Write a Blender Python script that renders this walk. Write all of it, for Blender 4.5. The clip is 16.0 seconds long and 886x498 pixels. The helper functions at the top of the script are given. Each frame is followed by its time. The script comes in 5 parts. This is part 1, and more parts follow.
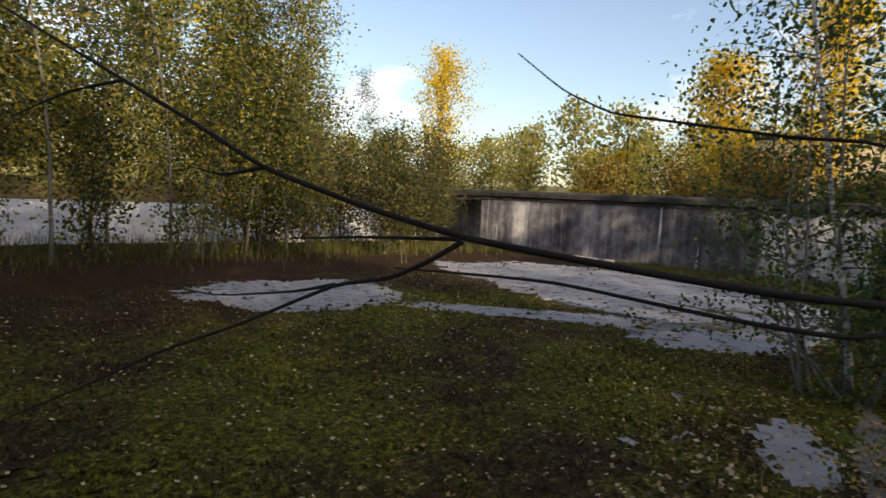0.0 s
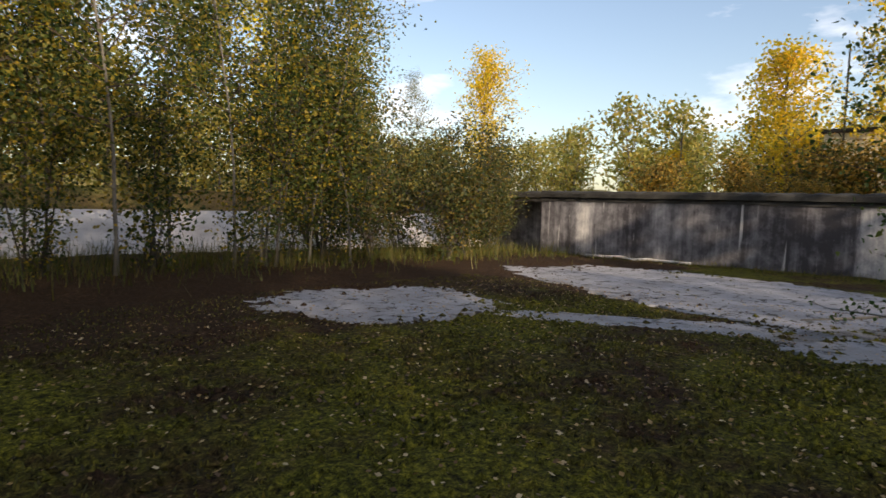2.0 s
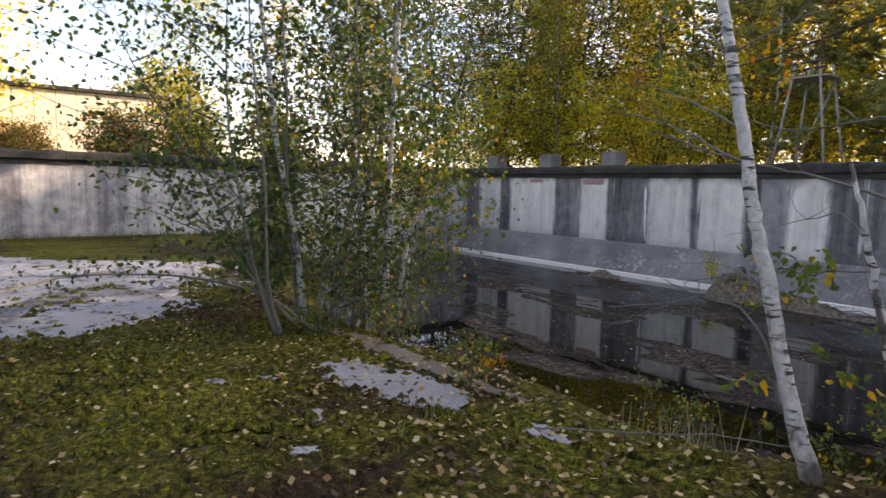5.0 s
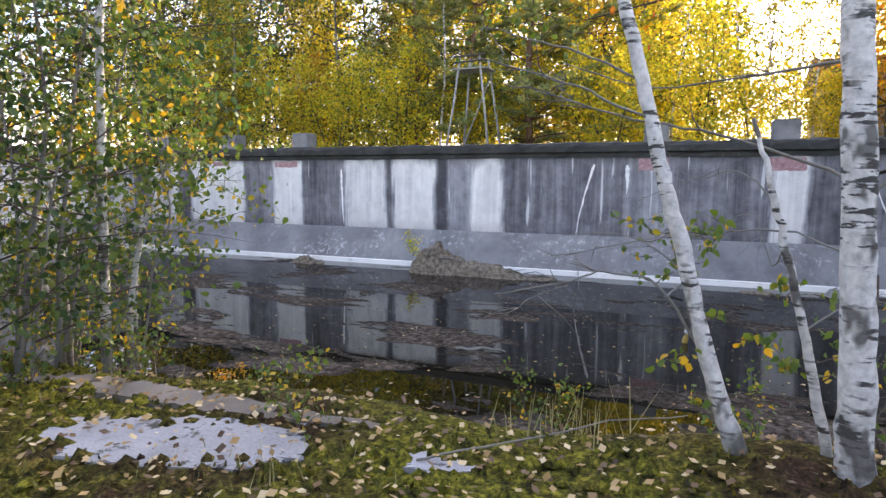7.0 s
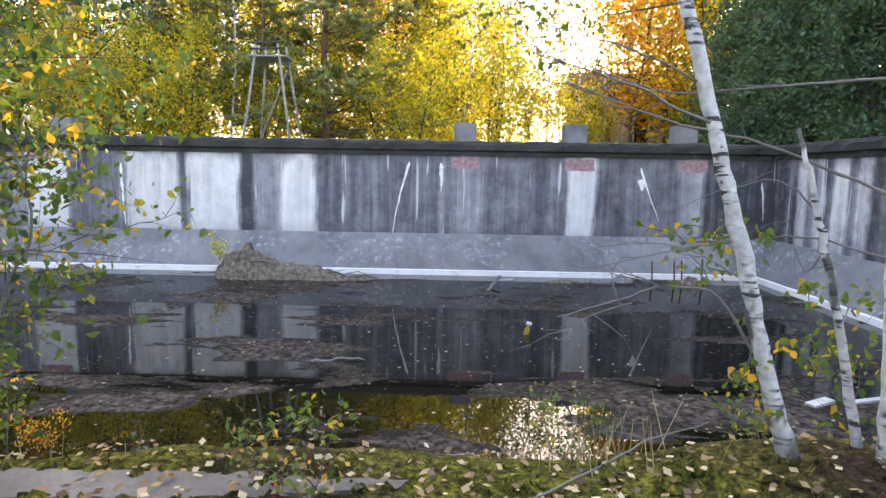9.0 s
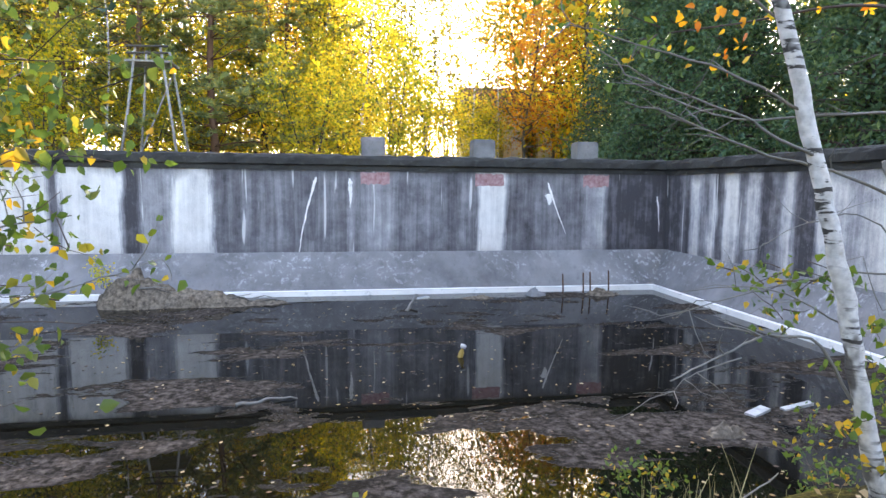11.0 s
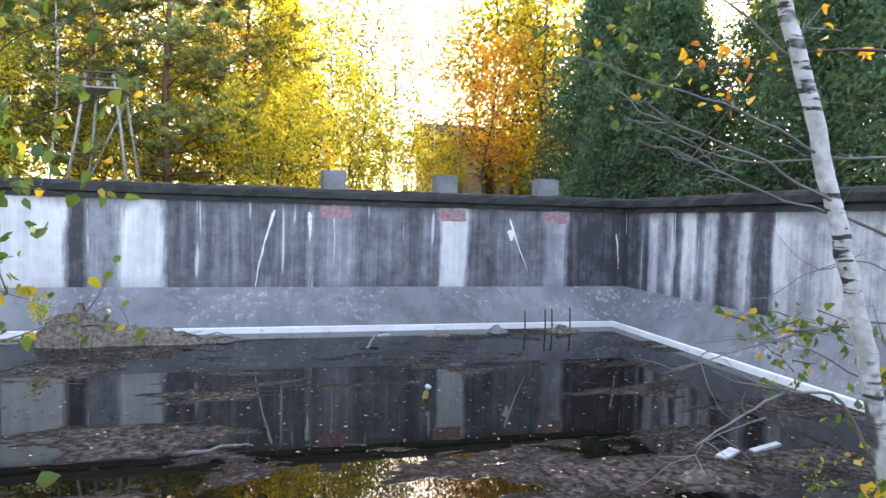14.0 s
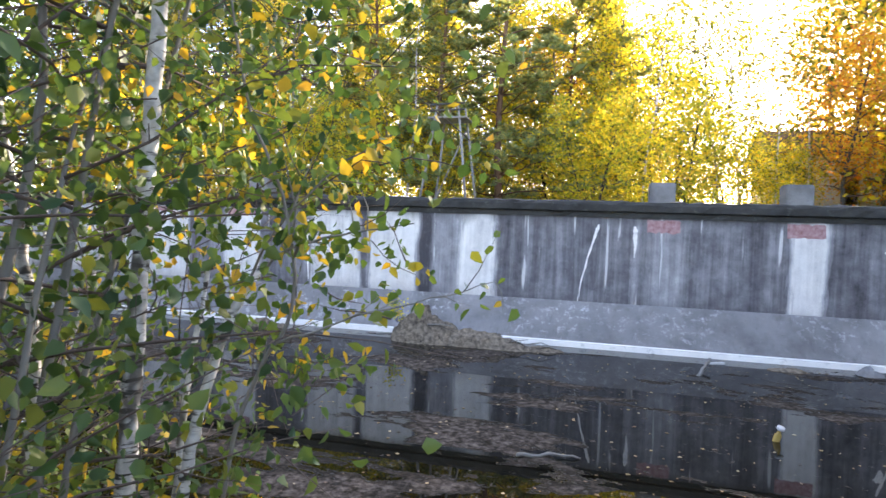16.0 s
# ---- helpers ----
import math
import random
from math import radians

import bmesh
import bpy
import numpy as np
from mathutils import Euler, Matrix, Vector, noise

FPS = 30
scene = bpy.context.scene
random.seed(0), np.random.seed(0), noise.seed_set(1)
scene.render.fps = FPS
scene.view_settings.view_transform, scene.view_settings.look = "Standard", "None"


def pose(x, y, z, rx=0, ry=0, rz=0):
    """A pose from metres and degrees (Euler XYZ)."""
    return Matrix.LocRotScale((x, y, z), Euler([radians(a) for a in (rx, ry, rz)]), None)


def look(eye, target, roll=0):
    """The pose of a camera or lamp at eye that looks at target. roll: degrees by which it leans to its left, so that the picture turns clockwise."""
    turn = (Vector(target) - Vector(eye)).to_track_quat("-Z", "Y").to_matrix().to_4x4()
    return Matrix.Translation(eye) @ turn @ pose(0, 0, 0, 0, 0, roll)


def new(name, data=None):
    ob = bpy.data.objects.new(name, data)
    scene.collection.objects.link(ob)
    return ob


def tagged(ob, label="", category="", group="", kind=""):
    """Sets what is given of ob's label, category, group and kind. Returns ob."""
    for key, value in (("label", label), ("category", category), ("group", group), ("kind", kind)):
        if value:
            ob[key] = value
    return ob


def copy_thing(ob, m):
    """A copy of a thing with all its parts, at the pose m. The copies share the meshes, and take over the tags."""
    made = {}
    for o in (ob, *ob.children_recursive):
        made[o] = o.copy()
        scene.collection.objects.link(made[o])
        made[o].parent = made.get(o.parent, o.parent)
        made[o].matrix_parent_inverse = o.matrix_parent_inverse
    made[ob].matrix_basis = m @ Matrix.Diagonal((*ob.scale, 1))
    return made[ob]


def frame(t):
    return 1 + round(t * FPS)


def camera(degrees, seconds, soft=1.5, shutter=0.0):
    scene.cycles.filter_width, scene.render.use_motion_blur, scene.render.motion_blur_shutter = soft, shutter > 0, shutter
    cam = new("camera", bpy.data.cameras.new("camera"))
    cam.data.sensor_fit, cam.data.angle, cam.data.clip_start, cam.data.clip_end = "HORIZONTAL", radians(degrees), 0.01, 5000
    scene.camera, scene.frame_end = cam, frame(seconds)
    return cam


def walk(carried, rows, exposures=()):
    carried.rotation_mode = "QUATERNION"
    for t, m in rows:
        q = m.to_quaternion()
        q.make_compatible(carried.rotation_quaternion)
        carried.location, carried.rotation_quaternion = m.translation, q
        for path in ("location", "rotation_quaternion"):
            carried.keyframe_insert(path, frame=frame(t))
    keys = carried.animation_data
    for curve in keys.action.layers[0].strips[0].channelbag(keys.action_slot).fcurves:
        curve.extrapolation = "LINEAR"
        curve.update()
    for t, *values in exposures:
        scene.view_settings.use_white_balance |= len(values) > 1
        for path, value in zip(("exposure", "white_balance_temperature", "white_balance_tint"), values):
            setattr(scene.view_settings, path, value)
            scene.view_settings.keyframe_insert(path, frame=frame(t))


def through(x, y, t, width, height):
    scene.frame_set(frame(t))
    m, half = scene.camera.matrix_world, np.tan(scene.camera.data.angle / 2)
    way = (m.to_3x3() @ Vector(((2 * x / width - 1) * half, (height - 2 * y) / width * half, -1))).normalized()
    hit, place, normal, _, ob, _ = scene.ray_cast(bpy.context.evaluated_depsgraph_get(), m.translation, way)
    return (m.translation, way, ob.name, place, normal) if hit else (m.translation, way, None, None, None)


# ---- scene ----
cam = camera(72.0, 16.0, soft=1.5, shutter=0.12)
PATH = [
    (0, (5.353, -14.101, 1.696), (3.74, -15.272, 1.534), 2.9),
    (0.5, (5.236, -14.323, 1.671), (3.902, -15.803, 1.502), 2.4),
    (1, (5.318, -14.745, 1.585), (4.147, -16.359, 1.428), 2.0),
    (1.5, (5.252, -15.09, 1.523), (4.007, -16.648, 1.372), 1.5),
    (2, (5.107, -15.436, 1.519), (3.566, -16.702, 1.374), 1.7),
    (2.5, (4.972, -15.734, 1.51), (3.189, -16.631, 1.374), 1.6),
    (3, (4.717, -16.009, 1.459), (2.761, -16.401, 1.324), 1.4),
    (3.5, (4.608, -16.361, 1.454), (2.614, -16.326, 1.313), 1.6),
    (4, (4.41, -16.515, 1.458), (2.461, -16.099, 1.289), 0.8),
    (4.5, (4.076, -16.653, 1.396), (2.27, -15.814, 1.21), 1.1),
    (5, (3.915, -16.799, 1.413), (2.327, -15.601, 1.208), 1.2),
    (5.2, (3.845, -16.801, 1.325), (2.365, -15.47, 1.129), -0.3),
    (7.3, (2.406, -16.673, 1.304), (1.751, -14.799, 1.061), 0.6),
    (7.5, (2.274, -16.67, 1.308), (1.694, -14.771, 1.062), 0.6),
    (8, (1.962, -16.577, 1.312), (1.57, -14.632, 1.061), 0.5),
    (8.5, (1.655, -16.519, 1.33), (1.437, -14.547, 1.08), 0.9),
    (9, (1.356, -16.466, 1.336), (1.315, -14.481, 1.089), 0.9),
    (9.5, (1.138, -16.354, 1.367), (1.202, -14.37, 1.124), 0.5),
    (12, (0.509, -15.744, 1.451), (0.995, -13.811, 1.282), 0.6),
    (12.5, (0.551, -15.724, 1.459), (1.097, -13.806, 1.307), 0.5),
    (13, (0.577, -15.693, 1.454), (1.18, -13.79, 1.323), 1.0),
    (13.5, (0.564, -15.666, 1.453), (1.163, -13.761, 1.344), 1.2),
    (14, (0.526, -15.665, 1.453), (1.005, -13.725, 1.361), 1.4),
    (14.5, (0.512, -15.63, 1.458), (0.828, -13.657, 1.373), 1.4),
    (15, (0.506, -15.506, 1.377), (0.561, -13.508, 1.296), 1.6),
    (15.5, (0.382, -15.421, 1.354), (0.184, -13.432, 1.277), 1.9),
    (16, (0.287, -15.391, 1.285), (-0.231, -13.46, 1.231), 2.1),
]
EXPOSURE = [(0.0, 0.4, 7250, 15), (1.5, 0.42, 7350, 16), (3.5, 0.25, 7100, 14), (4.3, 0.88, 7600, 20), (5.2, 1.75, 7700, 23), (7.3, 2.62, 7150, 22), (9.0, 2.82, 7050, 19), (12.5, 2.95, 6700, 18), (16.0, 2.78, 6700, 19)]
walk(cam, [(t, look(eye, target, roll)) for t, eye, target, roll in PATH], EXPOSURE)
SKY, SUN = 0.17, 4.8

# ---------------------------------------------------------------- light
SUN_AZ, SUN_EL = 20.0, 21.0          # degrees from +y towards +x, and above the horizon
world = bpy.data.worlds.new("sky")
scene.world = world
world.use_nodes = True
wn = world.node_tree.nodes
wl = world.node_tree.links
sky = wn.new("ShaderNodeTexSky")
sky.sky_type = "NISHITA"
sky.sun_disc = False
sky.sun_elevation = radians(SUN_EL)
sky.sun_rotation = radians(SUN_AZ)
sky.air_density, sky.dust_density, sky.ozone_density = 1.0, 1.4, 1.5
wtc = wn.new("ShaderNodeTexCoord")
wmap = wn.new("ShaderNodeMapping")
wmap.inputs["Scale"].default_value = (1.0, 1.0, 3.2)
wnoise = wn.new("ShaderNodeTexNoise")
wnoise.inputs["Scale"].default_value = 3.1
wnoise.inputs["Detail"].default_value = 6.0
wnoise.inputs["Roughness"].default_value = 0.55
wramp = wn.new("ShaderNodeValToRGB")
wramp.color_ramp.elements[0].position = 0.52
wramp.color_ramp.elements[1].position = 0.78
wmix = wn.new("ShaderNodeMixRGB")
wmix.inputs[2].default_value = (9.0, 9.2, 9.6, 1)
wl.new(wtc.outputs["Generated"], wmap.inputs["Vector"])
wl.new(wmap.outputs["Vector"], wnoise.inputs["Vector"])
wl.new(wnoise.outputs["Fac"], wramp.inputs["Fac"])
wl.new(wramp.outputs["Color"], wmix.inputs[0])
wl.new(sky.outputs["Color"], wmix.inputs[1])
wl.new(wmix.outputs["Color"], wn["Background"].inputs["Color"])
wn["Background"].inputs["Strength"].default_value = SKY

sun_data = bpy.data.lights.new("sun", "SUN")
sun_data.energy = SUN
sun_data.angle = radians(0.5)
sun_data.color = (1.0, 0.9, 0.74)
sun = new("sun", sun_data)
sun_way = Vector((math.sin(radians(SUN_AZ)) * math.cos(radians(SUN_EL)),
                  math.cos(radians(SUN_AZ)) * math.cos(radians(SUN_EL)), math.sin(radians(SUN_EL))))
sun.matrix_world = look(sun_way * 60, (0, 0, 0))


# ---------------------------------------------------------------- materials
class Nodes:
    """A small builder round one node material."""

    def __init__(self, name, rough=0.8, spec=0.3):
        self.mat = bpy.data.materials.new(name)
        self.mat.use_nodes = True
        self.tree = self.mat.node_tree
        self.bsdf = self.tree.nodes["Principled BSDF"]
        self.bsdf.inputs["Roughness"].default_value = rough
        self.bsdf.inputs["Specular IOR Level"].default_value = spec
        self.pos = self.tree.nodes.new("ShaderNodeNewGeometry").outputs["Position"]

    def node(self, kind, **values):
        n = self.tree.nodes.new(kind)
        for key, value in values.items():
            n.inputs[key.replace("_", " ")].default_value = value
        return n

    def link(self, a, b):
        self.tree.links.new(a, b)
        return b

    def scaled(self, scale, source=None):
        n = self.node("ShaderNodeMapping", Scale=scale)
        self.link(source or self.pos, n.inputs["Vector"])
        return n.outputs["Vector"]

    def noise(self, scale, detail=4.0, rough=0.55, vector=None, distort=0.0):
        n = self.node("ShaderNodeTexNoise", Scale=scale, Detail=detail, Roughness=rough, Distortion=distort)
        self.link(vector or self.pos, n.inputs["Vector"])
        return n.outputs["Fac"]

    def ramp(self, fac, *stops, mode="LINEAR"):
        n = self.tree.nodes.new("ShaderNodeValToRGB")
        n.color_ramp.interpolation = mode
        el = n.color_ramp.elements
        while len(el) < len(stops):
            el.new(0.5)
        for e, (p, c) in zip(el, stops):
            e.position = p
            e.color = (*c, 1) if isinstance(c, tuple) else (c, c, c, 1)
        self.link(fac, n.inputs["Fac"])
        return n.outputs["Color"]

    def mix(self, fac, a, b, kind="MIX"):
        n = self.tree.nodes.new("ShaderNodeMixRGB")
        n.blend_type = kind
        for value, socket in ((fac, n.inputs[0]), (a, n.inputs[1]), (b, n.inputs[2])):
            if isinstance(value, bpy.types.NodeSocket):
                self.link(value, socket)
            elif isinstance(value, tuple):
                socket.default_value = (*value, 1)
            else:
                socket.default_value = value if socket == n.inputs[0] else (value, value, value, 1)
        return n.outputs["Color"]

    def maths(self, kind, a, b=0.0):
        n = self.tree.nodes.new("ShaderNodeMath")
        n.operation = kind
        for value, socket in ((a, n.inputs[0]), (b, n.inputs[1])):
            if isinstance(value, bpy.types.NodeSocket):
                self.link(value, socket)
            else:
                socket.default_value = value
        return n.outputs[0]

    def axis(self, which, source=None):
        n = self.tree.nodes.new("ShaderNodeSeparateXYZ")
        self.link(source or self.pos, n.inputs[0])
        return n.outputs[which]

    def bump(self, height, strength=0.4, distance=0.02):
        n = self.node("ShaderNodeBump", Strength=strength, Distance=distance)
        self.link(height, n.inputs["Height"])
        self.link(n.outputs[0], self.bsdf.inputs["Normal"])

    def colour(self, c):
        self.link(c, self.bsdf.inputs["Base Color"])
        return self.mat


def leaf_material(name, colours, through=0.45):
    """Leaves that let light through, each one of its own tint."""
    m = Nodes(name, 0.55, 0.3)
    geo = m.tree.nodes.new("ShaderNodeNewGeometry")
    n = len(colours) - 1
    c = m.ramp(geo.outputs["Random Per Island"], *[(i / n, k) for i, k in enumerate(colours)])
    big = m.noise(0.7, 2.0)
    c = m.mix(m.ramp(big, (0.35, 0.0), (0.7, 0.3)), c, m.mix(1.0, c, (1.25, 1.05, 0.55), "MULTIPLY"))
    m.colour(c)
    tr = m.tree.nodes.new("ShaderNodeBsdfTranslucent")
    m.link(m.mix(1.0, c, (1.5, 1.35, 0.7), "MULTIPLY"), tr.inputs["Color"])
    mixer = m.tree.nodes.new("ShaderNodeMixShader")
    mixer.inputs[0].default_value = through
    m.link(m.bsdf.outputs[0], mixer.inputs[1])
    m.link(tr.outputs[0], mixer.inputs[2])
    m.link(mixer.outputs[0], m.tree.nodes["Material Output"].inputs["Surface"])
    return m.mat


LEAF_FRESH = leaf_material("bright_green_leaves", [(0.04, 0.085, 0.025), (0.06, 0.115, 0.03), (0.08, 0.14, 0.03), (0.095, 0.155, 0.035), (0.075, 0.13, 0.035), (0.10, 0.16, 0.035), (0.12, 0.17, 0.035), (0.42, 0.30, 0.035), (0.50, 0.30, 0.03)], 0.45)
LEAF_MIXED = leaf_material("mixed_autumn_leaves", [(0.04, 0.08, 0.015), (0.10, 0.13, 0.02), (0.24, 0.22, 0.03), (0.44, 0.34, 0.03)], 0.48)
LEAF_CLUMP = leaf_material("teal_green_birch_leaves", [(0.022, 0.055, 0.022), (0.04, 0.08, 0.028), (0.07, 0.12, 0.038), (0.15, 0.17, 0.035)], 0.36)
LEAF_DUSK = leaf_material("dull_green_leaves", [(0.022, 0.035, 0.014), (0.04, 0.06, 0.02), (0.08, 0.08, 0.02), (0.17, 0.12, 0.025)], 0.4)
# autumn greens and yellow, spread wider to carry crown shade and sunlit highlights
LEAF_ROW = leaf_material("sunlit_birch_row_leaves", [(0.016, 0.034, 0.010), (0.03, 0.055, 0.014), (0.06, 0.085, 0.018), (0.12, 0.125, 0.022), (0.36, 0.26, 0.03)], 0.42)
# olive leaves with distance haze put into the colour as a paler tone
LEAF_HAZY = leaf_material("haze_paled_olive_leaves", [(0.12, 0.15, 0.05), (0.18, 0.20, 0.06), (0.28, 0.26, 0.07), (0.36, 0.28, 0.08)], 0.4)
LEAF_YELLOW = leaf_material("yellow_autumn_leaves", [(0.14, 0.20, 0.03), (0.36, 0.38, 0.04), (0.60, 0.52, 0.04), (0.66, 0.48, 0.04)], 0.56)
LEAF_GOLD = leaf_material("golden_leaves", [(0.24, 0.26, 0.04), (0.50, 0.43, 0.05), (0.68, 0.54, 0.06), (0.70, 0.50, 0.05)], 0.6)
LEAF_ORANGE = leaf_material("orange_autumn_leaves", [(0.42, 0.32, 0.02), (0.55, 0.34, 0.03), (0.52, 0.25, 0.02), (0.42, 0.12, 0.02)], 0.5)
LEAF_RUSSET = leaf_material("russet_bush_leaves", [(0.04, 0.06, 0.018), (0.10, 0.10, 0.025), (0.24, 0.14, 0.03), (0.36, 0.25, 0.05)], 0.4)
LEAF_DARK = leaf_material("dark_conifer_sprays", [(0.035, 0.08, 0.05), (0.06, 0.12, 0.07), (0.09, 0.16, 0.08), (0.14, 0.20, 0.08)], 0.36)
NEEDLE = leaf_material("pine_needles", [(0.13, 0.19, 0.11), (0.20, 0.26, 0.14), (0.28, 0.31, 0.14), (0.36, 0.34, 0.13)], 0.55)


def bark_material(name, a, b, scale=18.0):
    m = Nodes(name, 0.9, 0.2)
    v = m.scaled((1, 1, 0.25))
    n = m.noise(scale, 6.0, 0.65, v)
    m.bump(n, 0.6, 0.01)
    return m.colour(m.mix(m.noise(2.2, 3.0), m.ramp(n, (0.3, a), (0.7, b)), m.ramp(n, (0.3, b), (0.75, a))))


BARK_DARK = bark_material("dark_bark", (0.035, 0.03, 0.025), (0.10, 0.09, 0.075))
BARK_GREY = bark_material("grey_bark", (0.09, 0.085, 0.075), (0.24, 0.22, 0.19))
BARK_PINE = bark_material("pine_bark", (0.07, 0.04, 0.025), (0.22, 0.12, 0.07), 9.0)
# dead bark coloured near-black, so that the sunlit limb looks shaded
BARK_DEAD_SHADED = bark_material("shade_dark_dead_bark", (0.010, 0.008, 0.007), (0.034, 0.028, 0.024), 26.0)
TWIG = bark_material("twig_bark", (0.05, 0.035, 0.03), (0.13, 0.10, 0.085), 30.0)


def birch_bark():
    m = Nodes("white_birch_bark", 0.7, 0.3)
    band = m.noise(11.0, 5.0, 0.6, m.scaled((0.7, 0.7, 3.4)))
    big = m.noise(3.0, 3.0, 0.6, m.scaled((1.6, 1.6, 1.0)))
    white = m.ramp(m.noise(25.0, 4.0), (0.3, (0.36, 0.34, 0.31)), (0.7, (0.66, 0.63, 0.59)))
    c = m.mix(m.maths("MULTIPLY", m.ramp(band, (0.53, 0.0), (0.57, 1.0)), m.ramp(m.noise(5.0, 3.0), (0.42, 0.0), (0.52, 1.0))), white, (0.05, 0.045, 0.04))
    c = m.mix(m.ramp(big, (0.57, 0.0), (0.62, 0.85)), c, (0.06, 0.052, 0.045))
    foot = m.maths("ADD", m.maths("MULTIPLY", m.axis(2), -1.6), m.noise(14.0, 5.0, 0.7, m.scaled((1.0, 1.0, 0.4))))
    c = m.mix(m.ramp(foot, (0.02, 0.0), (0.45, 0.9)), c, m.ramp(m.noise(30.0, 5.0, 0.7, m.scaled((1.0, 1.0, 0.35))), (0.35, (0.035, 0.03, 0.026)), (0.7, (0.20, 0.18, 0.16))))
    m.bump(m.mix(0.5, band, m.noise(40.0, 4.0)), 0.6, 0.01)
    return m.colour(c)


BIRCH = birch_bark()


def concrete_plain(name, light=(0.42, 0.40, 0.38), dark=(0.22, 0.21, 0.20)):
    m = Nodes(name, 0.9, 0.25)
    n = m.noise(1.3, 8.0, 0.6)
    fine = m.noise(45.0, 4.0, 0.6)
    c = m.ramp(n, (0.3, dark), (0.68, light))
    c = m.mix(m.ramp(m.noise(6.0, 6.0, 0.7), (0.58, 0.0), (0.72, 0.55)), c, (0.12, 0.115, 0.10))
    c = m.mix(0.35, c, m.ramp(fine, (0.3, 0.35), (0.7, 0.75)), "OVERLAY")
    m.bump(m.mix(0.5, n, fine), 0.35, 0.012)
    return m.colour(c)


def slab_material():
    """Bare concrete, worn pale, with moss and dirt in its hollows."""
    m = Nodes("bare_concrete", 0.9, 0.25)
    n = m.noise(1.1, 8.0, 0.62)
    c = m.ramp(n, (0.3, (0.20, 0.196, 0.20)), (0.7, (0.36, 0.352, 0.36)))
    dirt = m.noise(4.2, 7.0, 0.7)
    c = m.mix(m.ramp(dirt, (0.56, 0.0), (0.60, 0.9)), c, (0.035, 0.03, 0.018))
    line = m.noise(1.0, 5.0, 0.6, m.scaled((0.7, 5.0, 1.0)))
    c = m.mix(m.ramp(line, (0.62, 0.0), (0.66, 0.7)), c, (0.05, 0.045, 0.03))
    grit = m.noise(60.0, 3.0, 0.6)
    c = m.mix(0.35, c, m.ramp(grit, (0.3, 0.3), (0.7, 0.75)), "OVERLAY")
    m.bump(m.mix(0.5, dirt, grit), 0.5, 0.015)
    return m.colour(c)


SLAB = slab_material()
POST_CON = concrete_plain("weathered_concrete", (0.25, 0.24, 0.23), (0.11, 0.105, 0.10))
LIP = concrete_plain("gritty_brown_concrete", (0.21, 0.185, 0.16), (0.09, 0.075, 0.06))
PALE = concrete_plain("pale_concrete_bank", (0.66, 0.61, 0.56), (0.45, 0.41, 0.37))
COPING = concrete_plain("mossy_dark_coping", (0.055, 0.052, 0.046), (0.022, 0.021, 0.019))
LEDGE = concrete_plain("whitewashed_ledge", (0.84, 0.80, 0.74), (0.68, 0.645, 0.60))


def apron_material():
    """Grey concrete with pale flaking render and dark drips."""
    m = Nodes("grey_concrete_apron", 0.9, 0.25)
    big = m.noise(0.8, 6.0, 0.6)
    c = m.ramp(big, (0.3, (0.12, 0.115, 0.112)), (0.7, (0.26, 0.248, 0.24)))
    flake = m.noise(7.0, 7.0, 0.75)
    where = m.noise(0.6, 2.0)
    pale = m.maths("MULTIPLY", m.ramp(flake, (0.54, 0.0), (0.60, 1.0)), m.ramp(where, (0.45, 0.05), (0.62, 0.7)))
    c = m.mix(pale, c, (0.46, 0.45, 0.44))
    drip = m.noise(1.0, 6.0, 0.65, m.scaled((5.0, 5.0, 0.3)))
    c = m.mix(m.ramp(drip, (0.55, 0.0), (0.75, 0.6)), c, (0.10, 0.095, 0.095))
    c = m.mix(m.ramp(m.noise(30.0, 3.0), (0.68, 0.0), (0.74, 0.8)), c, (0.06, 0.055, 0.05))
    m.bump(flake, 0.5, 0.02)
    return m.colour(c)


APRON = apron_material()


